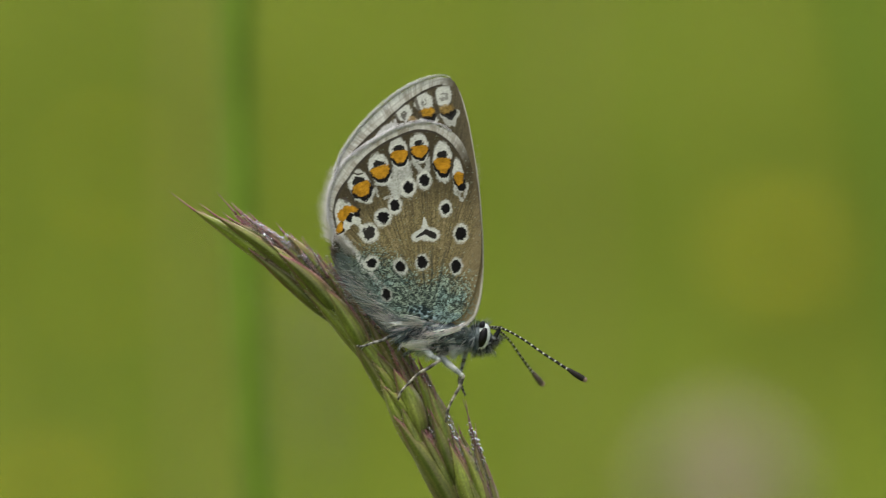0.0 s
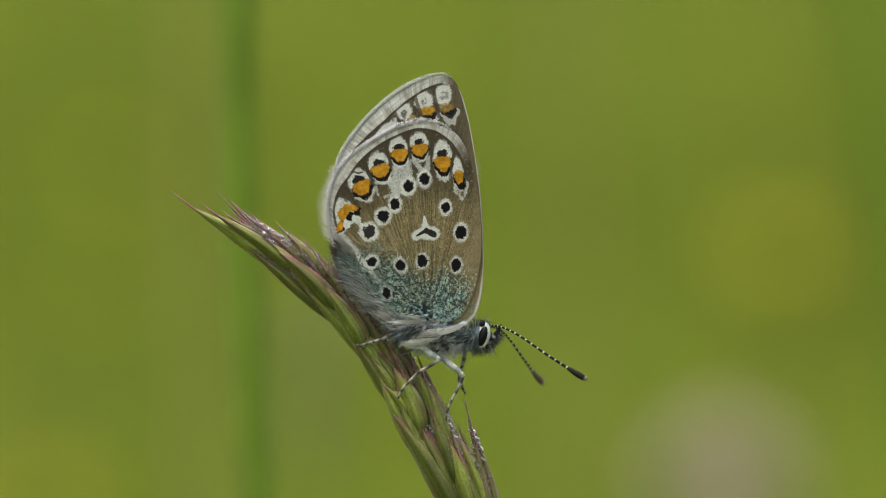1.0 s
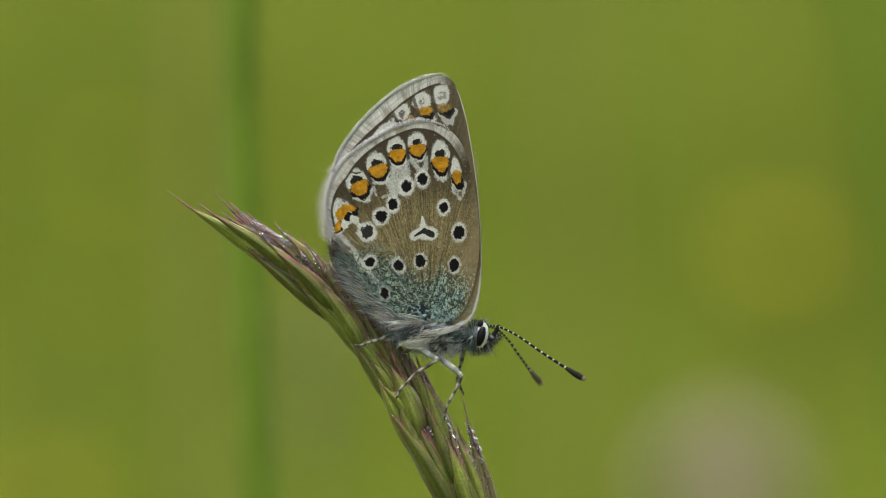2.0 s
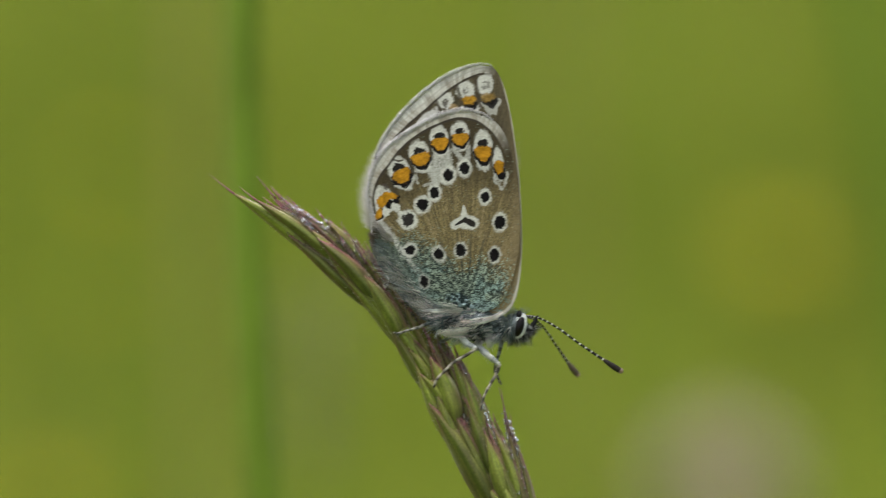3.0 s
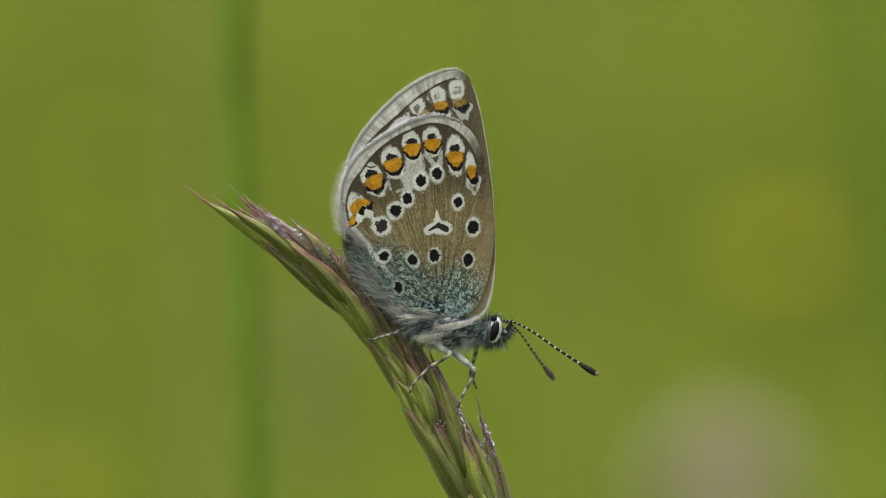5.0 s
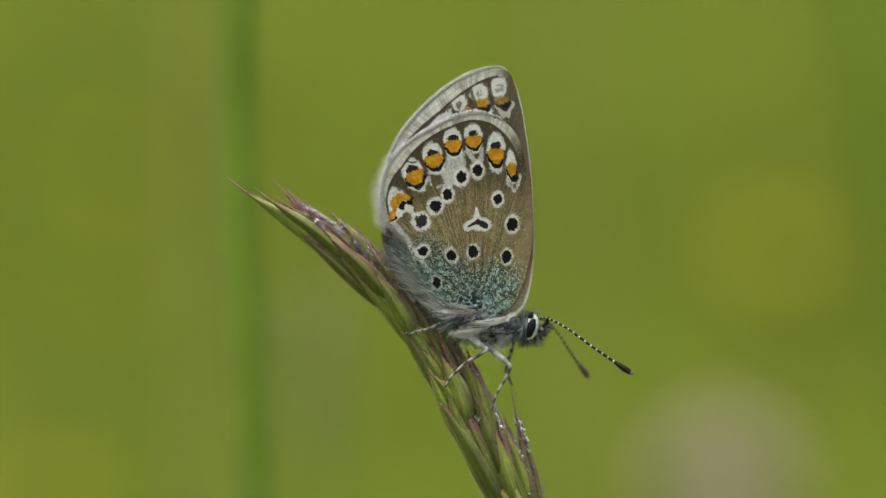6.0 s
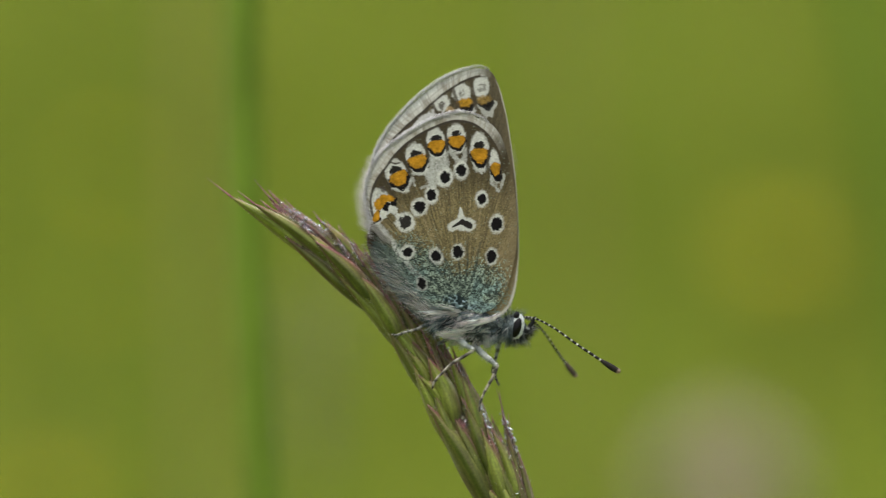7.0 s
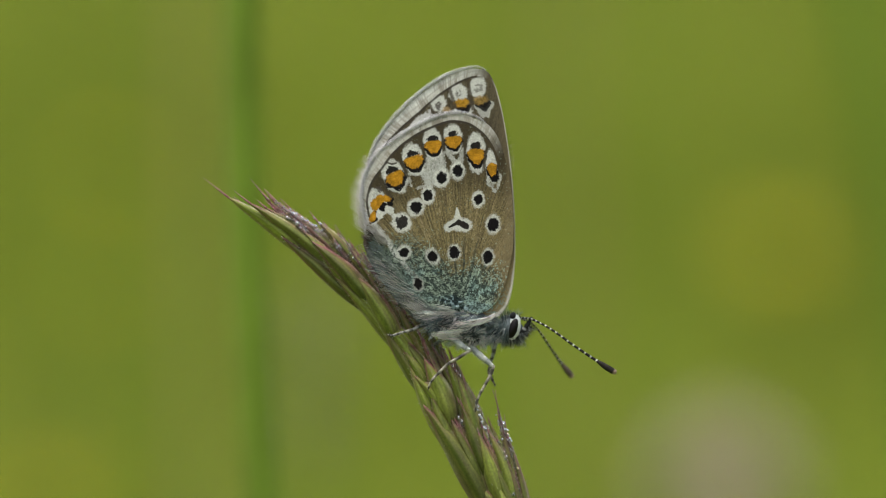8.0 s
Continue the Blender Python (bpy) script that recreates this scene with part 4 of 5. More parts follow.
    for _ in range(220):                       # shaggy beard under the head
        x = rnd.uniform(828, 872)
        s.hair(at(x, 614 + rnd.uniform(-6, 5), rnd.uniform(-0.5, 0.6)), (rnd.uniform(-0.3, 0.9), -1.0, 0.1), rnd.uniform(8, 20) * UNIT, (0.1, 0.2, 0), 0.42 * UNIT, tone((4, 4, 2, 2, 3)))
    part("fur", s, FUR, head, "short bristly grey fur")
    return fly


# ---- the grass flower head that carries it ----
GREEN, DEEP, STRAW, PURPLE = (0.255, 0.32, 0.040), (0.028, 0.050, 0.006), (0.46, 0.44, 0.30), (0.22, 0.06, 0.095)


def lemma(s, root, tip, half, deep, rnd, awn=0.0, flush=0.6, awn_way=None, rosy=0.0):
    """One boat-shaped scale of a spikelet with nerves, papery purple edges, short hairs and an awn."""
    d = tip - root
    length = d.length
    d.normalize()
    side = Vector((d.y, -d.x, 0)).normalized()
    up = Vector((0, 0, 1))
    rows, cols = 18, 11
    verts, colors = [], []
    tilt, tone, wine = rnd.uniform(-0.25, 0.25), rnd.random(), rnd.uniform(0.5, 1.6)
    bow = rnd.uniform(-0.03, 0.03) * length
    for i in range(rows + 1):
        t = i / rows
        wide = half * ((0.3 + 0.7 * math.sin(t / 0.38 * math.pi / 2)) if t < 0.38 else math.cos((t - 0.38) / 0.62 * math.pi / 2) ** 0.9) + half * 0.03
        mid = root + d * (length * t) + side * (bow + 0.03 * length) * math.sin(math.pi * t)
        for k in range(cols + 1):
            a = -1 + 2 * k / cols
            z = wide * deep * (0.75 * (1 - a * a) + 0.45 * (1 - abs(a)) + 0.03 * math.cos(a * 15.0)) * (1 + tilt * a)
            verts.append(mid + side * a * wide + up * z)
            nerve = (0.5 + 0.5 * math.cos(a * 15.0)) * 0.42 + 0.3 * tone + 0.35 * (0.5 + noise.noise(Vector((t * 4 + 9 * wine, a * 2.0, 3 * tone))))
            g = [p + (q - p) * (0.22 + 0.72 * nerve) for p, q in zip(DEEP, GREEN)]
            # shade under the overlapping scales is put into the colour, darkest at the root
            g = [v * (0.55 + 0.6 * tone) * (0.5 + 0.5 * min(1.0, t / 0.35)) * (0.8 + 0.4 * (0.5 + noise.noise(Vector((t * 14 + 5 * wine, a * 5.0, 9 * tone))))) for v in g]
            edge = max(0.0, (abs(a) - 0.66) / 0.34)
            blot = max(0.0, min(1.0, 0.48 + 2.0 * noise.noise(Vector((t * 4.0 + 40 * tone, a * 1.6, 7 * wine)))))
            rim = [p + (q - p) * min(1, flush * blot * (0.3 + 1.3 * t)) for p, q in zip(STRAW, PURPLE)]
            col_purple = 1.2 * wine * blot * (max(0.0, (abs(a) - 0.2 if a > 0 else abs(a) - 0.6) / 0.9) * (0.1 + 0.7 * t) + 0.8 * max(0.0, (t - 0.66) / 0.34))
            e = min(0.85, edge * (0.30 + 0.65 * t) * (1.2 if a > 0 else 0.7))
            top = max(0.0, (t - 0.86 + 0.10 * a) / 0.16) * flush
            col = [p + (q - p) * e for p, q in zip(g, rim)]
            col = [p + (q - p) * min(1, max(top * 0.8, 0.6 * col_purple * flush)) for p, q in zip(col, PURPLE)]
            streak = max(0.0, min(1.0, 0.30 + 0.55 * t + 1.4 * noise.noise(Vector((a * 3.2 + 7 * tone, t * 1.6, 11 * wine)))))
            col = [p + (q - p) * rosy * streak for p, q in zip(col, PURPLE)]
            colors.append(tuple(col))
    n = cols + 1
    front = len(verts)
    for i in range(rows + 1):
        for k in range(n):
            v = verts[i * n + k]
            a = -1 + 2 * k / cols
            verts.append(v - up * (half * 0.10 + half * deep * 0.8 * (1 - a * a) * math.sin(math.pi * min(1, i / rows + 0.05))))
            colors.append(colors[i * n + k])
    faces = []
    for i in range(rows):
        for k in range(cols):
            j = i * n + k
            faces.append((j, j + 1, j + n + 1, j + n))
            j += front
            faces.append((j, j + n, j + n + 1, j + 1))
        for k in (0, cols):
            j = i * n + k
            q = (j, j + n, j + n + front, j + front)
            faces.append(q if k == 0 else q[::-1])
    for k in range(cols):
        faces.append((k, k + front, k + 1 + front, k + 1))
    s.add(verts, faces, colors)
    for _ in range(44):                        # short hairs on the back and along the edges
        i, k = rnd.randrange(2, rows), rnd.choice((0, 0, 1, cols - 1, cols, cols, rnd.randrange(cols + 1)))
        a = -1 + 2 * k / cols
        s.hair(verts[i * n + k], d * 0.8 + side * a * 0.9 + up * 0.3, rnd.uniform(3, 8) * UNIT, d * 0.3, 0.24 * UNIT, (0.50, 0.50, 0.40), 2)
    if awn:
        w = (awn_way or d).normalized()
        s.hair(tip - d * 6 * UNIT, d + w * 0.3, awn * UNIT, w * 0.6, 2.6 * UNIT, (0.22, 0.06, 0.09), 7, (0.30, 0.20, 0.15))


def spikelet(parent, origin, seed, drops, beads, *scales):
    """A spikelet of overlapping scales, each from its root to its tip: x, y, x, y, half width, w, awn."""
    rnd = random.Random(seed)
    o = sheet(*origin)
    s = Shape()
    low, high = scales[0][:2], scales[0][2:4]
    s.tube([sheet(*low, -0.2) - o, sheet((low[0] * 2 + high[0]) / 3, (low[1] * 2 + high[1]) / 3, -0.2) - o], [4 * UNIT, 2 * UNIT], (0.15, 0.2, 0.05), 6)
    cluster = part("spikelet", s, GLUME, parent)
    for bx, by, tx, ty, half, w, awn in scales:
        s = Shape()
        dewy = w < 0.2 and tx > 430
        rosy = 0.65 if half < 8 else 0.6 if w < 0.06 and 400 < tx < 640 else 0.35 if dewy and w < 0.12 else 0.13
        w = min(w, 0.55) + 0.0009 * (by - 520)
        b, t = sheet(bx, by, w - 0.5) - o, sheet(tx, ty, w + 0.08) - o
        d = (t - b).normalized()
        side = Vector((d.y, -d.x, 0))
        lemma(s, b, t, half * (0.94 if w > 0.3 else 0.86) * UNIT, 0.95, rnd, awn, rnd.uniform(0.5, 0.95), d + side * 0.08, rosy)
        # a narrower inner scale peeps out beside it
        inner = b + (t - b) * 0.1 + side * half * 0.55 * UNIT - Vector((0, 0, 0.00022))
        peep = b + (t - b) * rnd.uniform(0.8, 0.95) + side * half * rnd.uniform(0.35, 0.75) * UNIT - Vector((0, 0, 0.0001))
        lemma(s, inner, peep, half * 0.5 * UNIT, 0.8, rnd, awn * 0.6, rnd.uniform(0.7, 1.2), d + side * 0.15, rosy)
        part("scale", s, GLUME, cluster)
        # dew hangs in rows on the upper edge and on the awn
        wet = rnd.randrange(90, 130) if dewy and tx > 770 else rnd.randrange(60, 90) if dewy else rnd.randrange(4, 12)
        long = (t - b).length
        for _ in range(wet):
            u = rnd.uniform(0.36, 1.0 + 0.28 * awn * UNIT / long)
            e = half * max(0.0, math.cos(max(0.0, u - 0.3) / 0.7 * math.pi / 2)) if u < 1 else 0
            p = b + d * long * u + side * (e * rnd.uniform(0.5, 1.1) + rnd.uniform(-4.0, 3.5)) * UNIT + Vector((0, 0, rnd.uniform(0.0, 0.22) * 0.001))
            r = rnd.choice((0.8, 1.0, 1.2, 1.4, 1.7, 2.1, 3.0)) * UNIT * rnd.uniform(0.85, 1.1)
            if r > 2.6 * UNIT:
                beads.append((p, r))
            else:
                drops.ball(p, (r, r, r * 0.95), 0, (1, 1, 1), 6, 9)
    return cluster


def build_flower_head():
    origin = (880, 1000)
    o = sheet(*origin)
    foot = PLAN @ (sheet(1040, 13000))
    foot.z = 0.0
    # upper stalk, which sways with the head
    s = Shape()
    pts = curve([sheet(x, y, w) - o for x, y, w in ((430, 432, -0.2), (540, 512, -0.2), (640, 600, -0.2), (715, 705, -0.2), (775, 815, -0.2), (835, 930, -0.1), (890, 1060, 0),
                                                  (940, 1250, 0), (985, 1600, 0), (1010, 2200, 0), (1022, 3000, 0), (1028, 3700, 0))], 90)
    rad = [v * UNIT for v in np.interp(np.linspace(0, 1, 90), (0, 0.2, 0.5, 0.7, 1), (3, 6, 10, 13, 16))]
    s.tube(pts, rad, (0.15, 0.2, 0.045), 10)
    head = new("grass_flower_head")
    head.matrix_basis = PLAN @ Matrix.Translation(o)
    tagged(head, "arching green grass flower head with purple tips and dew", "grass")
    part("stalk", s, GLUME, head)
    # lower culm, rooted in the turf
    s = Shape()
    culm = new("grass_culm")
    culm.matrix_basis = Matrix.Translation(foot)
    tagged(culm, "green culm that carries the flower head out of the turf", "grass")
    inv = Matrix.Translation(-foot) @ PLAN
    pts = [inv @ sheet(1028, 3600), inv @ sheet(1032, 6000), inv @ sheet(1036, 9500), Vector((0, 0, -0.02))]
    s.tube(curve(pts, 20), [19 * UNIT + 6 * UNIT * i / 19 for i in range(20)], (0.14, 0.19, 0.04), 10)
    part("culm", s, GLUME, culm)
    for way in (((792, 750), (776, 708), (756, 660)), ((842, 790), (830, 740), (819, 705)), ((838, 775), (829, 738), (824, 708)), ((604, 505), (590, 480), (576, 455)),
                ((582, 492), (560, 455), (535, 418)), ((747, 704), (737, 668), (730, 640)), ((872, 890), (852, 820), (836, 770)), ((760, 760), (735, 700), (712, 655))):
        s = Shape()                            # free bristles that stand out from the spikelets
        line = curve([sheet(x, y, 0.45) - o for x, y in way], 12)
        s.tube(line, [v * UNIT for v in np.linspace(2.0, 0.5, 12)], None, 6, 1.0, [(0.13 + 0.01 * i, 0.05 + 0.012 * i, 0.055 + 0.006 * i) for i in range(12)])
        part("awn", s, GLUME, head, "thin purple-brown bristle")
    drops, beads = Shape(), []

    def grow(seed, *scales):
        spikelet(head, origin, seed, drops, beads, *scales)
    grow(1, (508, 492, 341, 371, 15, 0.05, 60), (562, 516, 380, 381, 15, 0.3, 40), (500, 470, 414, 376, 10, -0.3, 54), (535, 480, 438, 387, 11, -0.2, 46))
    grow(21, (520, 480, 425, 392, 12, -0.15, 30), (565, 502, 472, 412, 13, -0.15, 30), (592, 522, 516, 430, 12, -0.2, 20), (622, 560, 562, 464, 12, -0.25, 20))
    grow(22, (602, 580, 440, 441, 14, 0.12, 0), (657, 650, 537, 512, 14, 0.2, 0), (708, 732, 620, 594, 14, 0.3, 0), (738, 812, 670, 664, 13, 0.4, 0))
    grow(2, (614, 580, 496, 450, 19, 0.45, 10), (575, 520, 458, 402, 13, 0.0, 40), (600, 535, 500, 410, 13, -0.1, 26), (615, 545, 546, 442, 12, -0.3, 32))
    grow(3, (655, 640, 575, 510, 20, 0.5, 8), (640, 580, 588, 474, 10, -0.3, 28), (668, 610, 604, 500, 13, -0.1, 42), (580, 552, 516, 480, 13, 0.2, 0), (654, 632, 566, 528, 15, 0.25, 0))
    grow(4, (720, 690, 648, 560, 16, 0.0, 20), (735, 700, 676, 572, 13, -0.4, 25), (708, 722, 660, 640, 13, 0.5, 10), (698, 684, 618, 576, 17, 0.3, 0))
    grow(5, (750, 790, 697, 652, 21, 0.55, 8), (748, 770, 680, 684, 13, 0.7, 8), (742, 740, 650, 610, 15, 0.25, 0))
    grow(6, (760, 838, 711, 718, 17, 0.8, 15), (772, 842, 702, 694, 14, 0.4, 0), (822, 940, 700, 738, 24, 0.5, 8), (778, 886, 697, 736, 15, 0.55, 8))
    grow(7, (800, 830, 752, 672, 22, 0.1, 30), (785, 790, 725, 628, 15, -0.3, 25), (770, 780, 712, 634, 14, 0.0, 20))
    grow(8, (810, 900, 745, 758, 17, 0.8, 15), (815, 880, 765, 735, 19, 0.4, 20))
    grow(9, (830, 900, 782, 742, 17, 0.1, 88), (845, 930, 796, 785, 18, 0.5, 20), (850, 920, 800, 752, 15, -0.4, 28), (870, 960, 820, 830, 16, 0.3, 20))
    grow(10, (870, 985, 832, 764, 12, -0.1, 64), (878, 985, 842, 800, 10, -0.3, 20), (868, 960, 812, 778, 15, 0.2, 15), (880, 972, 828, 802, 14, 0.0, 20), (880, 990, 842, 822, 13, 0.1, 15), (893, 1010, 847, 788, 9, -0.1, 15))
    grow(11, (880, 1010, 820, 860, 18, 0.4, 15), (866, 1000, 792, 870, 20, 0.3, 0), (900, 1050, 855, 890, 17, 0.1, 20))
    grow(13, (770, 800, 702, 640, 7, 0.55, 24), (742, 730, 686, 606, 6, 0.55, 20), (800, 880, 752, 758, 7, 0.55, 5), (742, 800, 706, 704, 6, 0.55, 5),
         (664, 640, 612, 532, 6, 0.5, 15), (816, 850, 786, 740, 6, 0.2, 24), (850, 950, 806, 790, 7, 0.4, 20), (560, 520, 470, 420, 6, 0.1, 28), (610, 560, 540, 455, 6, 0.1, 30))
    grow(14, (820, 860, 758, 726, 15, 0.3, 15), (790, 800, 736, 650, 14, 0.2, 20), (850, 900, 800, 770, 12, 0.2, 20), (640, 620, 560, 490, 14, 0.35, 12), (560, 535, 480, 432, 13, 0.3, 14))
    grow(12, (890, 1080, 830, 940, 18, 0.4, 0), (930, 1120, 890, 980, 16, 0.2, 20), (915, 1110, 860, 960, 17, -0.2, 20))
    rnd = random.Random(77)
    for count, w, *way in ((80, 0.4, (786, 735), (800, 760), (815, 795), (829, 835)), (150, 0.3, (835, 765), (846, 797), (858, 838), (869, 882), (880, 915)),
                           (40, 0.1, (440, 398), (480, 424), (520, 447), (546, 468)), (34, 0.1, (455, 396), (500, 422), (532, 448), (566, 485)),
                           (22, 0.0, (557, 455), (568, 474), (580, 488)), (14, 0.3, (600, 505), (620, 530), (642, 552)), (24, 0.75, (745, 745), (766, 765), (786, 800)),
                           (60, 0.6, (812, 790), (822, 820), (838, 868), (846, 900))):
        line = curve([sheet(x, y, w) - o for x, y in way], 60)
        for _ in range(count):                 # beads strung along the wettest edges
            p = rnd.choice(line) + Vector((rnd.gauss(0, 2.6) * UNIT, rnd.gauss(0, 2.2) * UNIT, rnd.uniform(0, 0.00012)))
            r = rnd.choice((1.5, 1.8, 2.2, 2.5, 2.9, 3.5)) * UNIT
            if r > 2.6 * UNIT:
                beads.append((p, r))
            else:
                drops.ball(p, (r, r, r * 0.95), 0, (1, 1, 1), 6, 9)
    tagged(part("dew", drops, DEW, head, "fine clear dew"), kind="stuff")
    one = Shape()
    one.ball((0, 0, 0), (1, 1, 0.95), 0, (1, 1, 1), 8, 12)
    bead = mesh_of("dew_drop", one, DEW)
    for p, r in beads[-300:]:                   # the larger drops, one by one
        drop = new("dew_drop", bead)
        drop.parent = head
        drop.matrix_basis = Matrix.Translation(p) @ Matrix.Scale(r, 4)
    return culm, head


# ---- the meadow behind ----
def build_ground():
    s = Shape()
    n = 60
    reach = [v * abs(v) ** 2.2 for v in np.linspace(-1, 1, n + 1)]
    verts = []
    for j in range(n + 1):
        for i in range(n + 1):
            x, y = reach[i] * 900, reach[j] * 900
            z = 0.012 * noise.noise(Vector((x * 3, y * 3, 0))) - 0.012 if math.hypot(x, y) < 12 else -0.02 + 0.2 * noise.noise(Vector((x / 14, y / 14, 2))) * min(1, (math.hypot(x, y) - 12) / 40)
            verts.append((x, y, z))
    faces = [(j * (n + 1) + i, j * (n + 1) + i + 1, (j + 1) * (n + 1) + i + 1, (j + 1) * (n + 1) + i) for j in range(n) for i in range(n)]
    s.add(verts, faces, [(0, 0, 0)] * len(verts))
    ob = new("ground", mesh_of("ground", s, GROUND))
    tagged(ob, "mossy green meadow soil", "ground", kind="structure")


def sward(name, count, seed, spread, mat, label):
    """Thousands of folded blades in one mesh; none rises into the gap through which the lens looks."""
    rs = np.random.RandomState(seed)
    x = spread[0] + (spread[1] - spread[0]) * rs.rand(count)
    y = spread[2] + (spread[3] - spread[2]) * rs.rand(count)
    keep = np.hypot(x, y - 2.5) < (spread[3] - spread[2]) * 0.5 + 0.6 * rs.rand(count)
    x, y = x[keep], y[keep]
    n = len(x)
    tall = (0.10 + 0.20 * rs.rand(n)) * (0.75 + 0.5 * vnoise(x * 1.6 + 90, y * 1.6 + 90, 5))
    cap = np.where(y < 1.35, np.maximum(0.05, 0.19 - 0.08 * (y + 0.25)), 9.0)
    cap = np.where(y < -0.4, 0.22, cap)
    tall = np.minimum(tall, cap)
    a = 2 * np.pi * rs.rand(n)
    wx, wy = np.cos(a), np.sin(a)
    wide, bend = 0.003 + 0.004 * rs.rand(n), 0.1 + 0.8 * rs.rand(n)
    steps = 4
    rows = []
    for i in range(steps + 1):
        t = i / steps
        out = tall * bend * 0.7 * t * t
        half = wide * (1 - t ** 2.2) * 0.5 + wide * 0.02
        px, py, pz = x + wx * out, y + wy * out, -0.025 + tall * (t - 0.35 * bend * t * t)
        for k, f in ((-1, 0), (0, 0.25), (1, 0)):
            rows.append(np.stack([px - wy * half * k + wx * half * f, py + wx * half * k + wy * half * f, pz], 1))
    verts = np.stack(rows, 1).reshape(-1, 3)
    one = np.array([(i * 3 + k, i * 3 + k + 1, i * 3 + k + 4, i * 3 + k + 3) for i in range(steps) for k in (0, 1)])
    faces = (one[None] + (np.arange(n) * 3 * (steps + 1))[:, None, None]).reshape(-1, 4)
    me = bpy.data.meshes.new(name)
    me.from_pydata(verts.tolist(), [], faces.tolist())
    me.polygons.foreach_set("use_smooth", [True] * len(me.polygons))
    me.materials.append(mat)
    return tagged(new(name, me), label, "grass", kind="stuff")


def build_turf():
    sward("turf", 62000, 9, (-6.0, 6.0, -3.5, 8.5), BLADE, "lush green meadow grass")
    sward("tall_turf", 16000, 12, (-2.2, 2.2, 0.5, 4.9), BLADE, "lush green meadow grass")
    sward("dry_turf", 2600, 10, (-6.0, 6.0, -3.5, 8.5), DRY, "straw-coloured dry grass blades")


def build_clover(place, size, seed, mat, label):
    """A round flower head of many narrow petals on a stalk."""
    rnd = random.Random(seed)
    root = new("clover_flower")
    root.matrix_basis = Matrix.Translation((place.x, place.y, 0))
    tagged(root, label, "flower")
    s = Shape()
    pts = curve([Vector((0.012, 0.01, -0.01)), Vector((0.01, 0.004, place.z * 0.5)), Vector((0, 0, place.z - size * 0.4))], 12)
    s.tube(pts, [0.0011] * 12, (0, 0, 0), 8)
    part("stalk", s, STEM, root)
    s = Shape()
    for i in range(90):
        u = 1 - 1.75 * (i + 0.5) / 90
        a = i * 2.39996
        q = Vector((math.sqrt(max(0, 1 - u * u)) * math.cos(a), math.sqrt(max(0, 1 - u * u)) * math.sin(a), u))
        c = Vector((0, 0, place.z)) + q * size * 0.22
        s.hair(c, q, size * 0.30, Vector((0, 0, 0.4)), size * 0.075, (0, 0, 0), 4)
    part("bloom", s, mat, root)
    return root


def build_buttercup(place, size, seed):
    """Five rounded yellow petals in a cup on a thin stalk."""
    rnd = random.Random(seed)
    root = new("buttercup")
    root.matrix_basis = Matrix.Translation((place.x, place.y, 0))
    tagged(root, "yellow buttercup on a thin green stalk", "flower", "buttercups")
    s = Shape()
    pts = curve([Vector((-0.01, 0.012, -0.01)), Vector((0.006, 0.004, place.z * 0.55)), Vector((0, 0, place.z))], 12)
    s.tube(pts, [0.0009] * 12, (0, 0, 0), 8)
    part("stalk", s, STEM, root)
    for i in range(5):
        a = i * 2 * math.pi / 5 + rnd.uniform(-0.1, 0.1)
        s = Shape()
        verts, faces = [], []
        for r in range(7):
            t = r / 6
            wide = size * 0.34 * math.sin(math.pi * (0.12 + 0.80 * t)) ** 0.8
            for k in range(7):
                b = -1 + k / 3
                out = size * 0.5 * t
                p = Vector((out, b * wide * (1 - 0.1 * t), size * (0.42 * t * t + 0.06 * b * b)))
                verts.append(Matrix.Rotation(a, 3, "Z") @ p + Vector((0, 0, place.z)))
        for r in range(6):
            for k in range(6):
                j = r * 7 + k
                faces.append((j, j + 1, j + 8, j + 7))
        s.add(verts, faces, [(0, 0, 0)] * len(verts))
        part("petal", s, YELLOW, root)
    return root


def build_stalk(top, low, r, label, seedhead=False, bow=0.0, mat=STEM):
    """A tall grass stalk that rises past the view, rooted in the turf."""
    root = new("grass_stalk")
    foot = Vector((low.x + (low.x - top.x) * 0.9, low.y + 0.01, 0))
    root.matrix_basis = Matrix.Translation(foot)
    tagged(root, label, "grass")
    s = Shape()
    pts = [(low - foot) * (i / 16) + Vector((0, 0, -0.01 * (1 - i / 16))) for i in range(16)]
    for i in range(24):
        t = i / 23 * (1.0 if seedhead else 1.5)
        pts.append(low - foot + (top - low) * t + Vector((bow * math.sin(math.pi * min(t, 1.0)), 0, 0)))
    s.tube(pts, [r * (1.06 - 0.14 * i / 39) for i in range(40)], (0, 0, 0), 10)
    part("culm", s, mat, root)
    s = Shape()                                # the leaf sheath that wraps the culm's lower part
    s.tube(pts[4:14], [r * (1.18 - 0.06 * i / 9) for i in range(10)], (0, 0, 0), 12)
    part("sheath", s, mat, root)
    s = Shape()
    knot = pts[4]
    s.ball(knot, (r * 1.5, r * 1.5, r * 1.3), 0, (0, 0, 0), 8, 12)
    part("node", s, mat, root)
    if seedhead:
        s = Shape()
        rnd = random.Random(3)
        end = pts[-1]
        for i in range(46):
            a, t = rnd.uniform(0, 6.28), i / 46
            s.hair(end - Vector((0, 0, 0.024 * t)), (math.cos(a), math.sin(a), 1.2), 0.006, (0, 0, 0.3), 0.0006, (0, 0, 0), 3)
        part("seed_head", s, SEED, root)
    return root


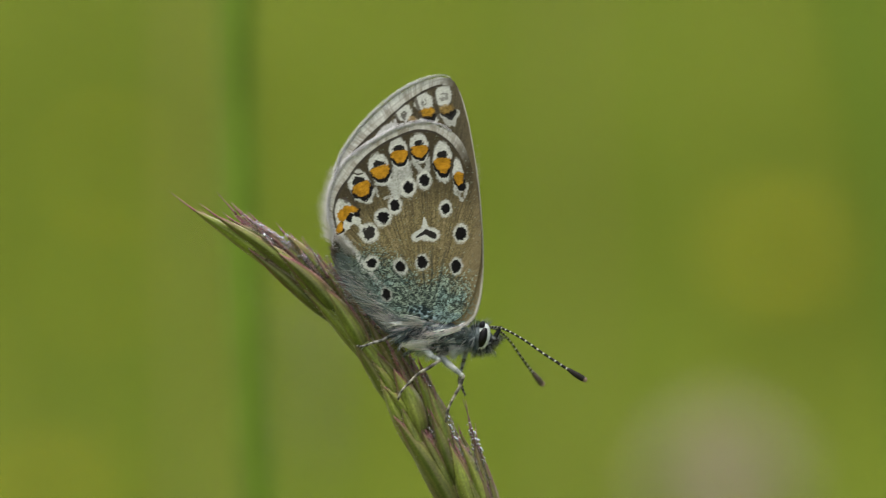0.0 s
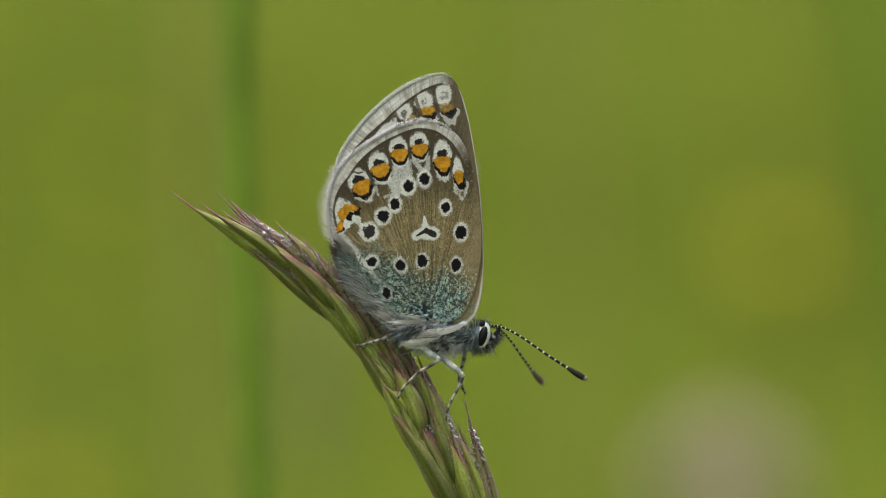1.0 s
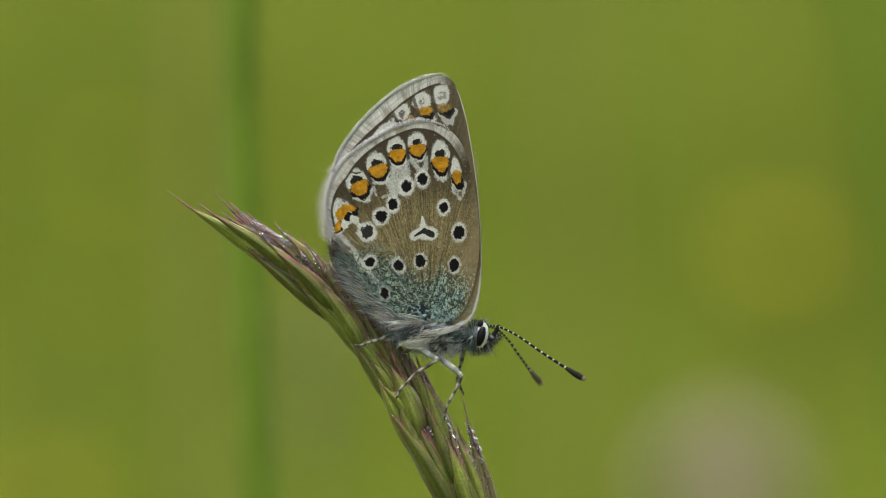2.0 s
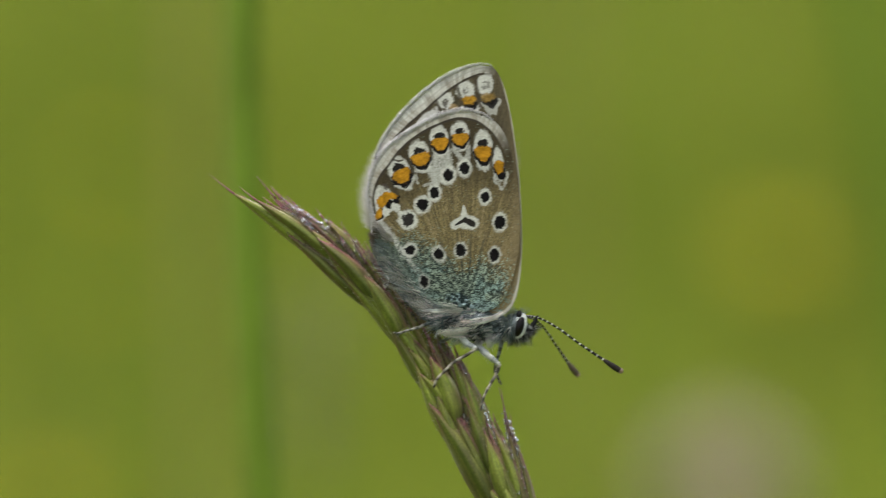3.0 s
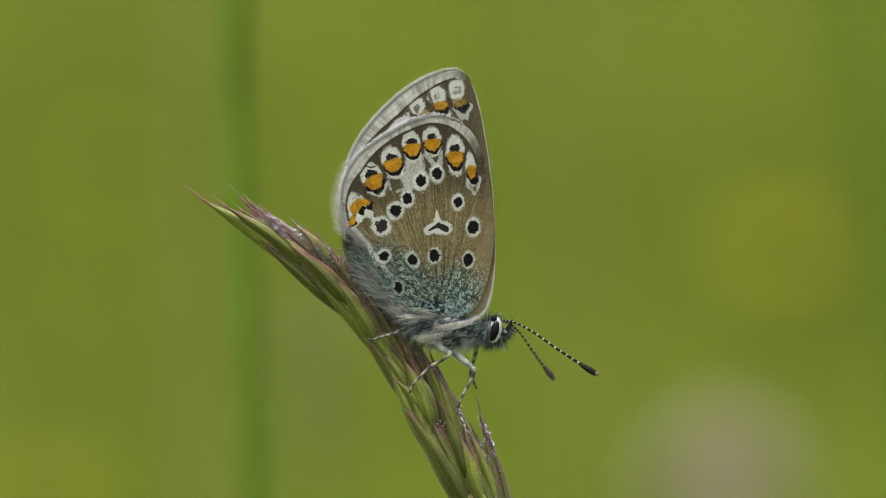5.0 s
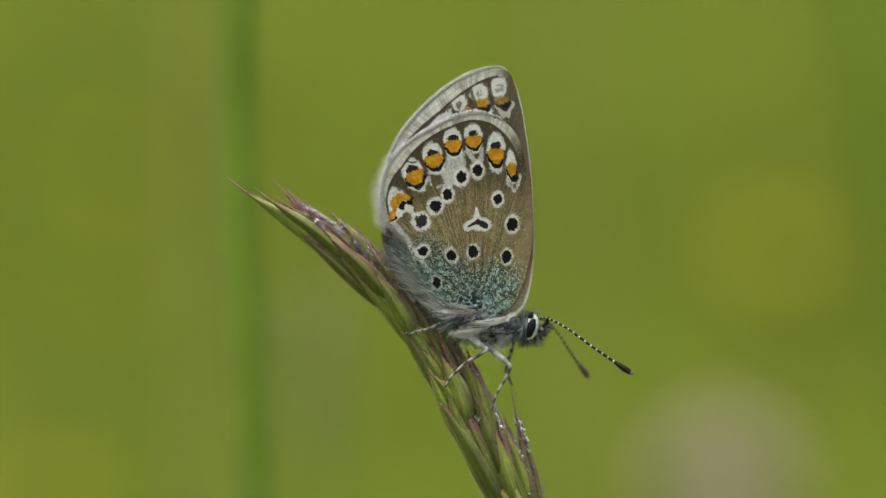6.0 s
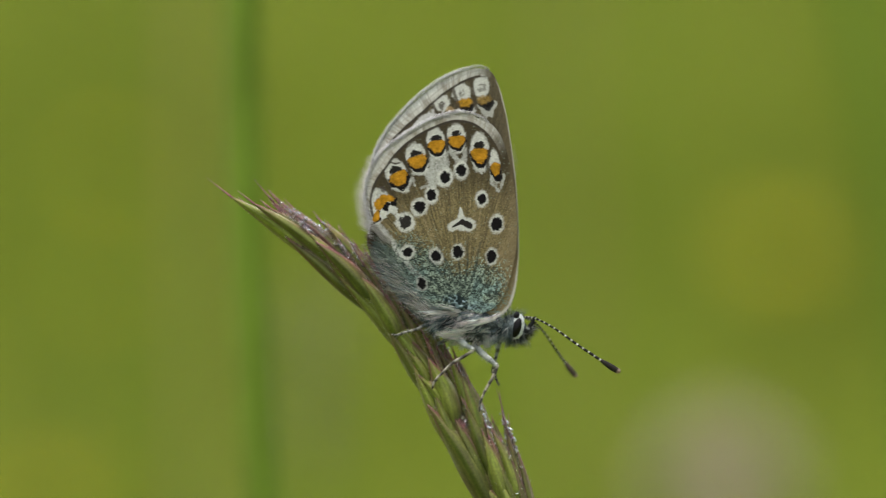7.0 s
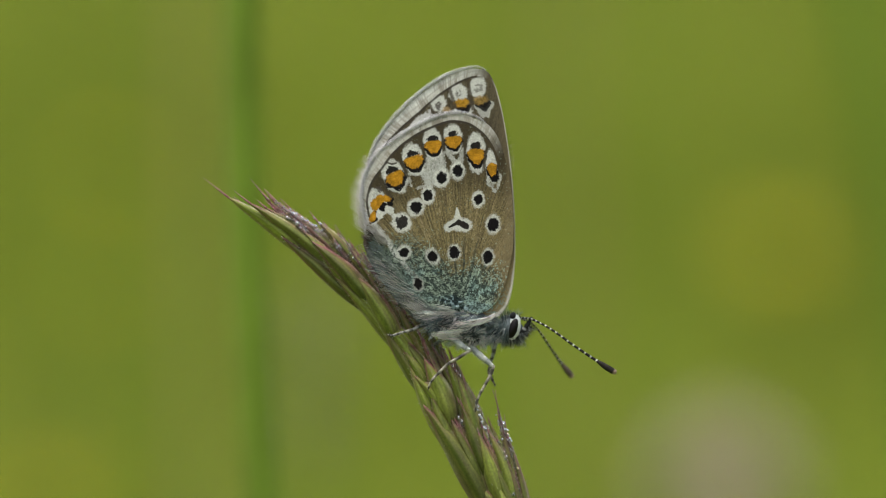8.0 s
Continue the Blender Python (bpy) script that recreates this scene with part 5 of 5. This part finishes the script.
build_ground()
build_turf()
build_clover(far(1275, 862, 1.16), 0.036, 1, PETAL, "pale pink clover head above the turf")
build_buttercup(far(1372, 478, 1.28), 0.027, 2)
build_buttercup(far(190, 320, 1.6), 0.022, 3)
build_buttercup(far(160, 520, 1.5), 0.018, 4)
build_buttercup(far(110, 930, 1.2), 0.026, 5)
near_stalk = build_stalk(far(415, -120, 0.294), far(464, 1000, 0.294), 0.00150, "green grass stalk standing close behind the butterfly", bow=-0.0005)
side_stalk = build_stalk(far(1476, -140, 0.48), far(1665, 900, 0.48), 0.0029, "bright green grass stalk", bow=0.001)
for x, d, r in ((300, 0.66, 0.0016), (945, 0.75, 0.0017), (1120, 0.9, 0.0018), (120, 0.85, 0.0016)):
    build_stalk(far(x - 10, -220, d), far(x + 14, 1100, d), r, "green grass stalk further back in the meadow")
for x, d, r in ((352, 0.60, 0.0012), (1015, 0.8, 0.0013)):
    build_stalk(far(x - 14, -220, d), far(x + 6, 1100, d), r, "straw-coloured dry grass stalk further back in the meadow", mat=DRY)
build_stalk(far(560, 560, 0.55), far(585, 1100, 0.55), 0.0007, "thin grass stalk with a straw-coloured seed head", seedhead=True)
culm, flower_head = build_flower_head()
butterfly = build_butterfly()


# ---- what moves: the wind rocks the flower head with the butterfly on it, and the stalks behind ----
def swayed(right, up, lean, back):
    """The head's shift in millimetres in the plan, its lean in degrees to the right, and its yield away from the lens."""
    return PLAN @ pose(right * 0.001, up * 0.001, -back * 0.001, 0, 0, -lean) @ PLAN.inverted()


def motions():
    rests = [(butterfly, butterfly.matrix_basis.copy()),
             (flower_head, flower_head.matrix_basis.copy())]
    for thing, rest in rests:
        walk(thing, [(t, swayed(right, up, lean, back) @ rest) for t, right, up, lean, back in (
        (0.0, 0.0, 0.0, 0.0, 0.0), (0.1, -0.343, -0.114, -0.15, 0.0), (0.2, -0.146, -0.005, -0.06, 0.0), (0.3, 0.232, 0.088, 0.1, 0.0),
        (0.5, 0.236, 0.161, 0.14, 0.0), (0.6, -0.057, 0.032, -0.02, 0.0), (0.7, -0.098, 0.021, -0.04, 0.0), (0.9, -0.039, 0.095, -0.02, 0.0),
        (1.0, 0.005, 0.08, 0.02, 0.0), (1.1, 0.014, 0.069, 0.01, 0.0), (1.2, 0.068, 0.069, 0.03, 0.0), (2.3, -0.161, 0.078, -0.07, 0.0),
        (2.4, 0.318, 0.197, 0.14, 0.0), (2.5, 1.033, 0.378, 0.4, 0.0), (2.6, 1.214, 0.403, 0.53, 0.0), (2.7, 0.993, 0.365, 0.43, 0.0),
        (2.8, 0.746, 0.291, 0.32, 0.0), (2.9, 1.375, 0.472, 0.6, 0.0), (3.0, 2.457, 0.738, 1.17, 0.0), (3.1, 2.815, 0.794, 1.22, 0.0),
        (3.2, 1.872, 0.615, 0.81, 0.0), (3.3, 0.771, 0.325, 0.33, 0.0), (3.4, 0.429, 0.266, 0.19, 0.0), (3.5, 0.936, 0.453, 0.27, 0.0),
        (3.6, 1.504, 0.513, 0.65, 0.0), (3.7, 1.607, 0.514, 0.7, 0.0), (3.8, 1.179, 0.366, 0.51, 0.0), (3.9, 0.589, 0.271, 0.26, 0.0),
        (4.0, 0.343, 0.298, 0.1, 0.0), (4.1, 0.421, 0.36, 0.18, 0.0), (4.2, 0.736, 0.42, 0.32, 0.0), (5.3, 0.813, 0.406, 0.31, 0.45),
        (5.4, 1.003, 0.368, 0.38, 0.55), (5.5, 0.972, 0.349, 0.31, 0.53), (5.6, 0.788, 0.222, 0.3, 0.43), (5.7, 1.043, 0.167, 0.4, 0.57),
        (5.8, 1.732, 0.268, 0.66, 0.95), (5.9, 3.125, 0.545, 1.19, 1.71), (6.0, 3.269, 0.631, 1.61, 1.79), (6.1, 2.206, 0.454, 0.84, 1.21),
        (6.2, 0.475, 0.163, 0.18, 0.26), (6.3, -0.139, 0.095, -0.05, -0.08), (6.4, 1.494, 0.457, 0.57, 0.82), (6.5, 3.315, 0.777, 1.26, 1.81),
        (6.6, 3.665, 0.724, 1.39, 2.0), (6.7, 2.249, 0.516, 0.86, 1.23), (6.8, 1.076, 0.297, 0.41, 0.59), (6.9, 1.526, 0.479, 0.58, 0.84),
        (7.0, 2.281, 0.632, 0.79, 1.25), (7.1, 2.481, 0.601, 0.95, 1.36), (7.2, 1.732, 0.412, 0.66, 0.95), (7.3, 1.667, 0.448, 0.64, 0.91),
        (7.4, 1.916, 0.487, 0.73, 1.05), (7.5, 1.616, 0.339, 0.58, 0.89), (7.6, 1.076, 0.225, 0.41, 0.59), (7.7, 0.802, 0.272, 0.31, 0.44),
        (7.8, 1.385, 0.463, 0.53, 0.76), (8.0, 2.05, 0.6, 0.91, 1.12))])
    for thing, swing in ((near_stalk, 1.0), (side_stalk, 0.6)):
        rest = thing.matrix_basis.copy()
        walk(thing, [(t, rest @ pose(0, 0, 0, 0, swing * a, 0)) for t, a in (
            (0.0, 0.0), (0.5, -0.005), (1.0, 0.0), (2.5, 0.04), (3.0, 0.055), (3.5, 0.08), (4.0, 0.06), (5.5, -0.04), (6.0, 0.0), (6.5, 0.03),
            (7.0, 0.055), (7.5, 0.06), (8.0, 0.05))])


motions()
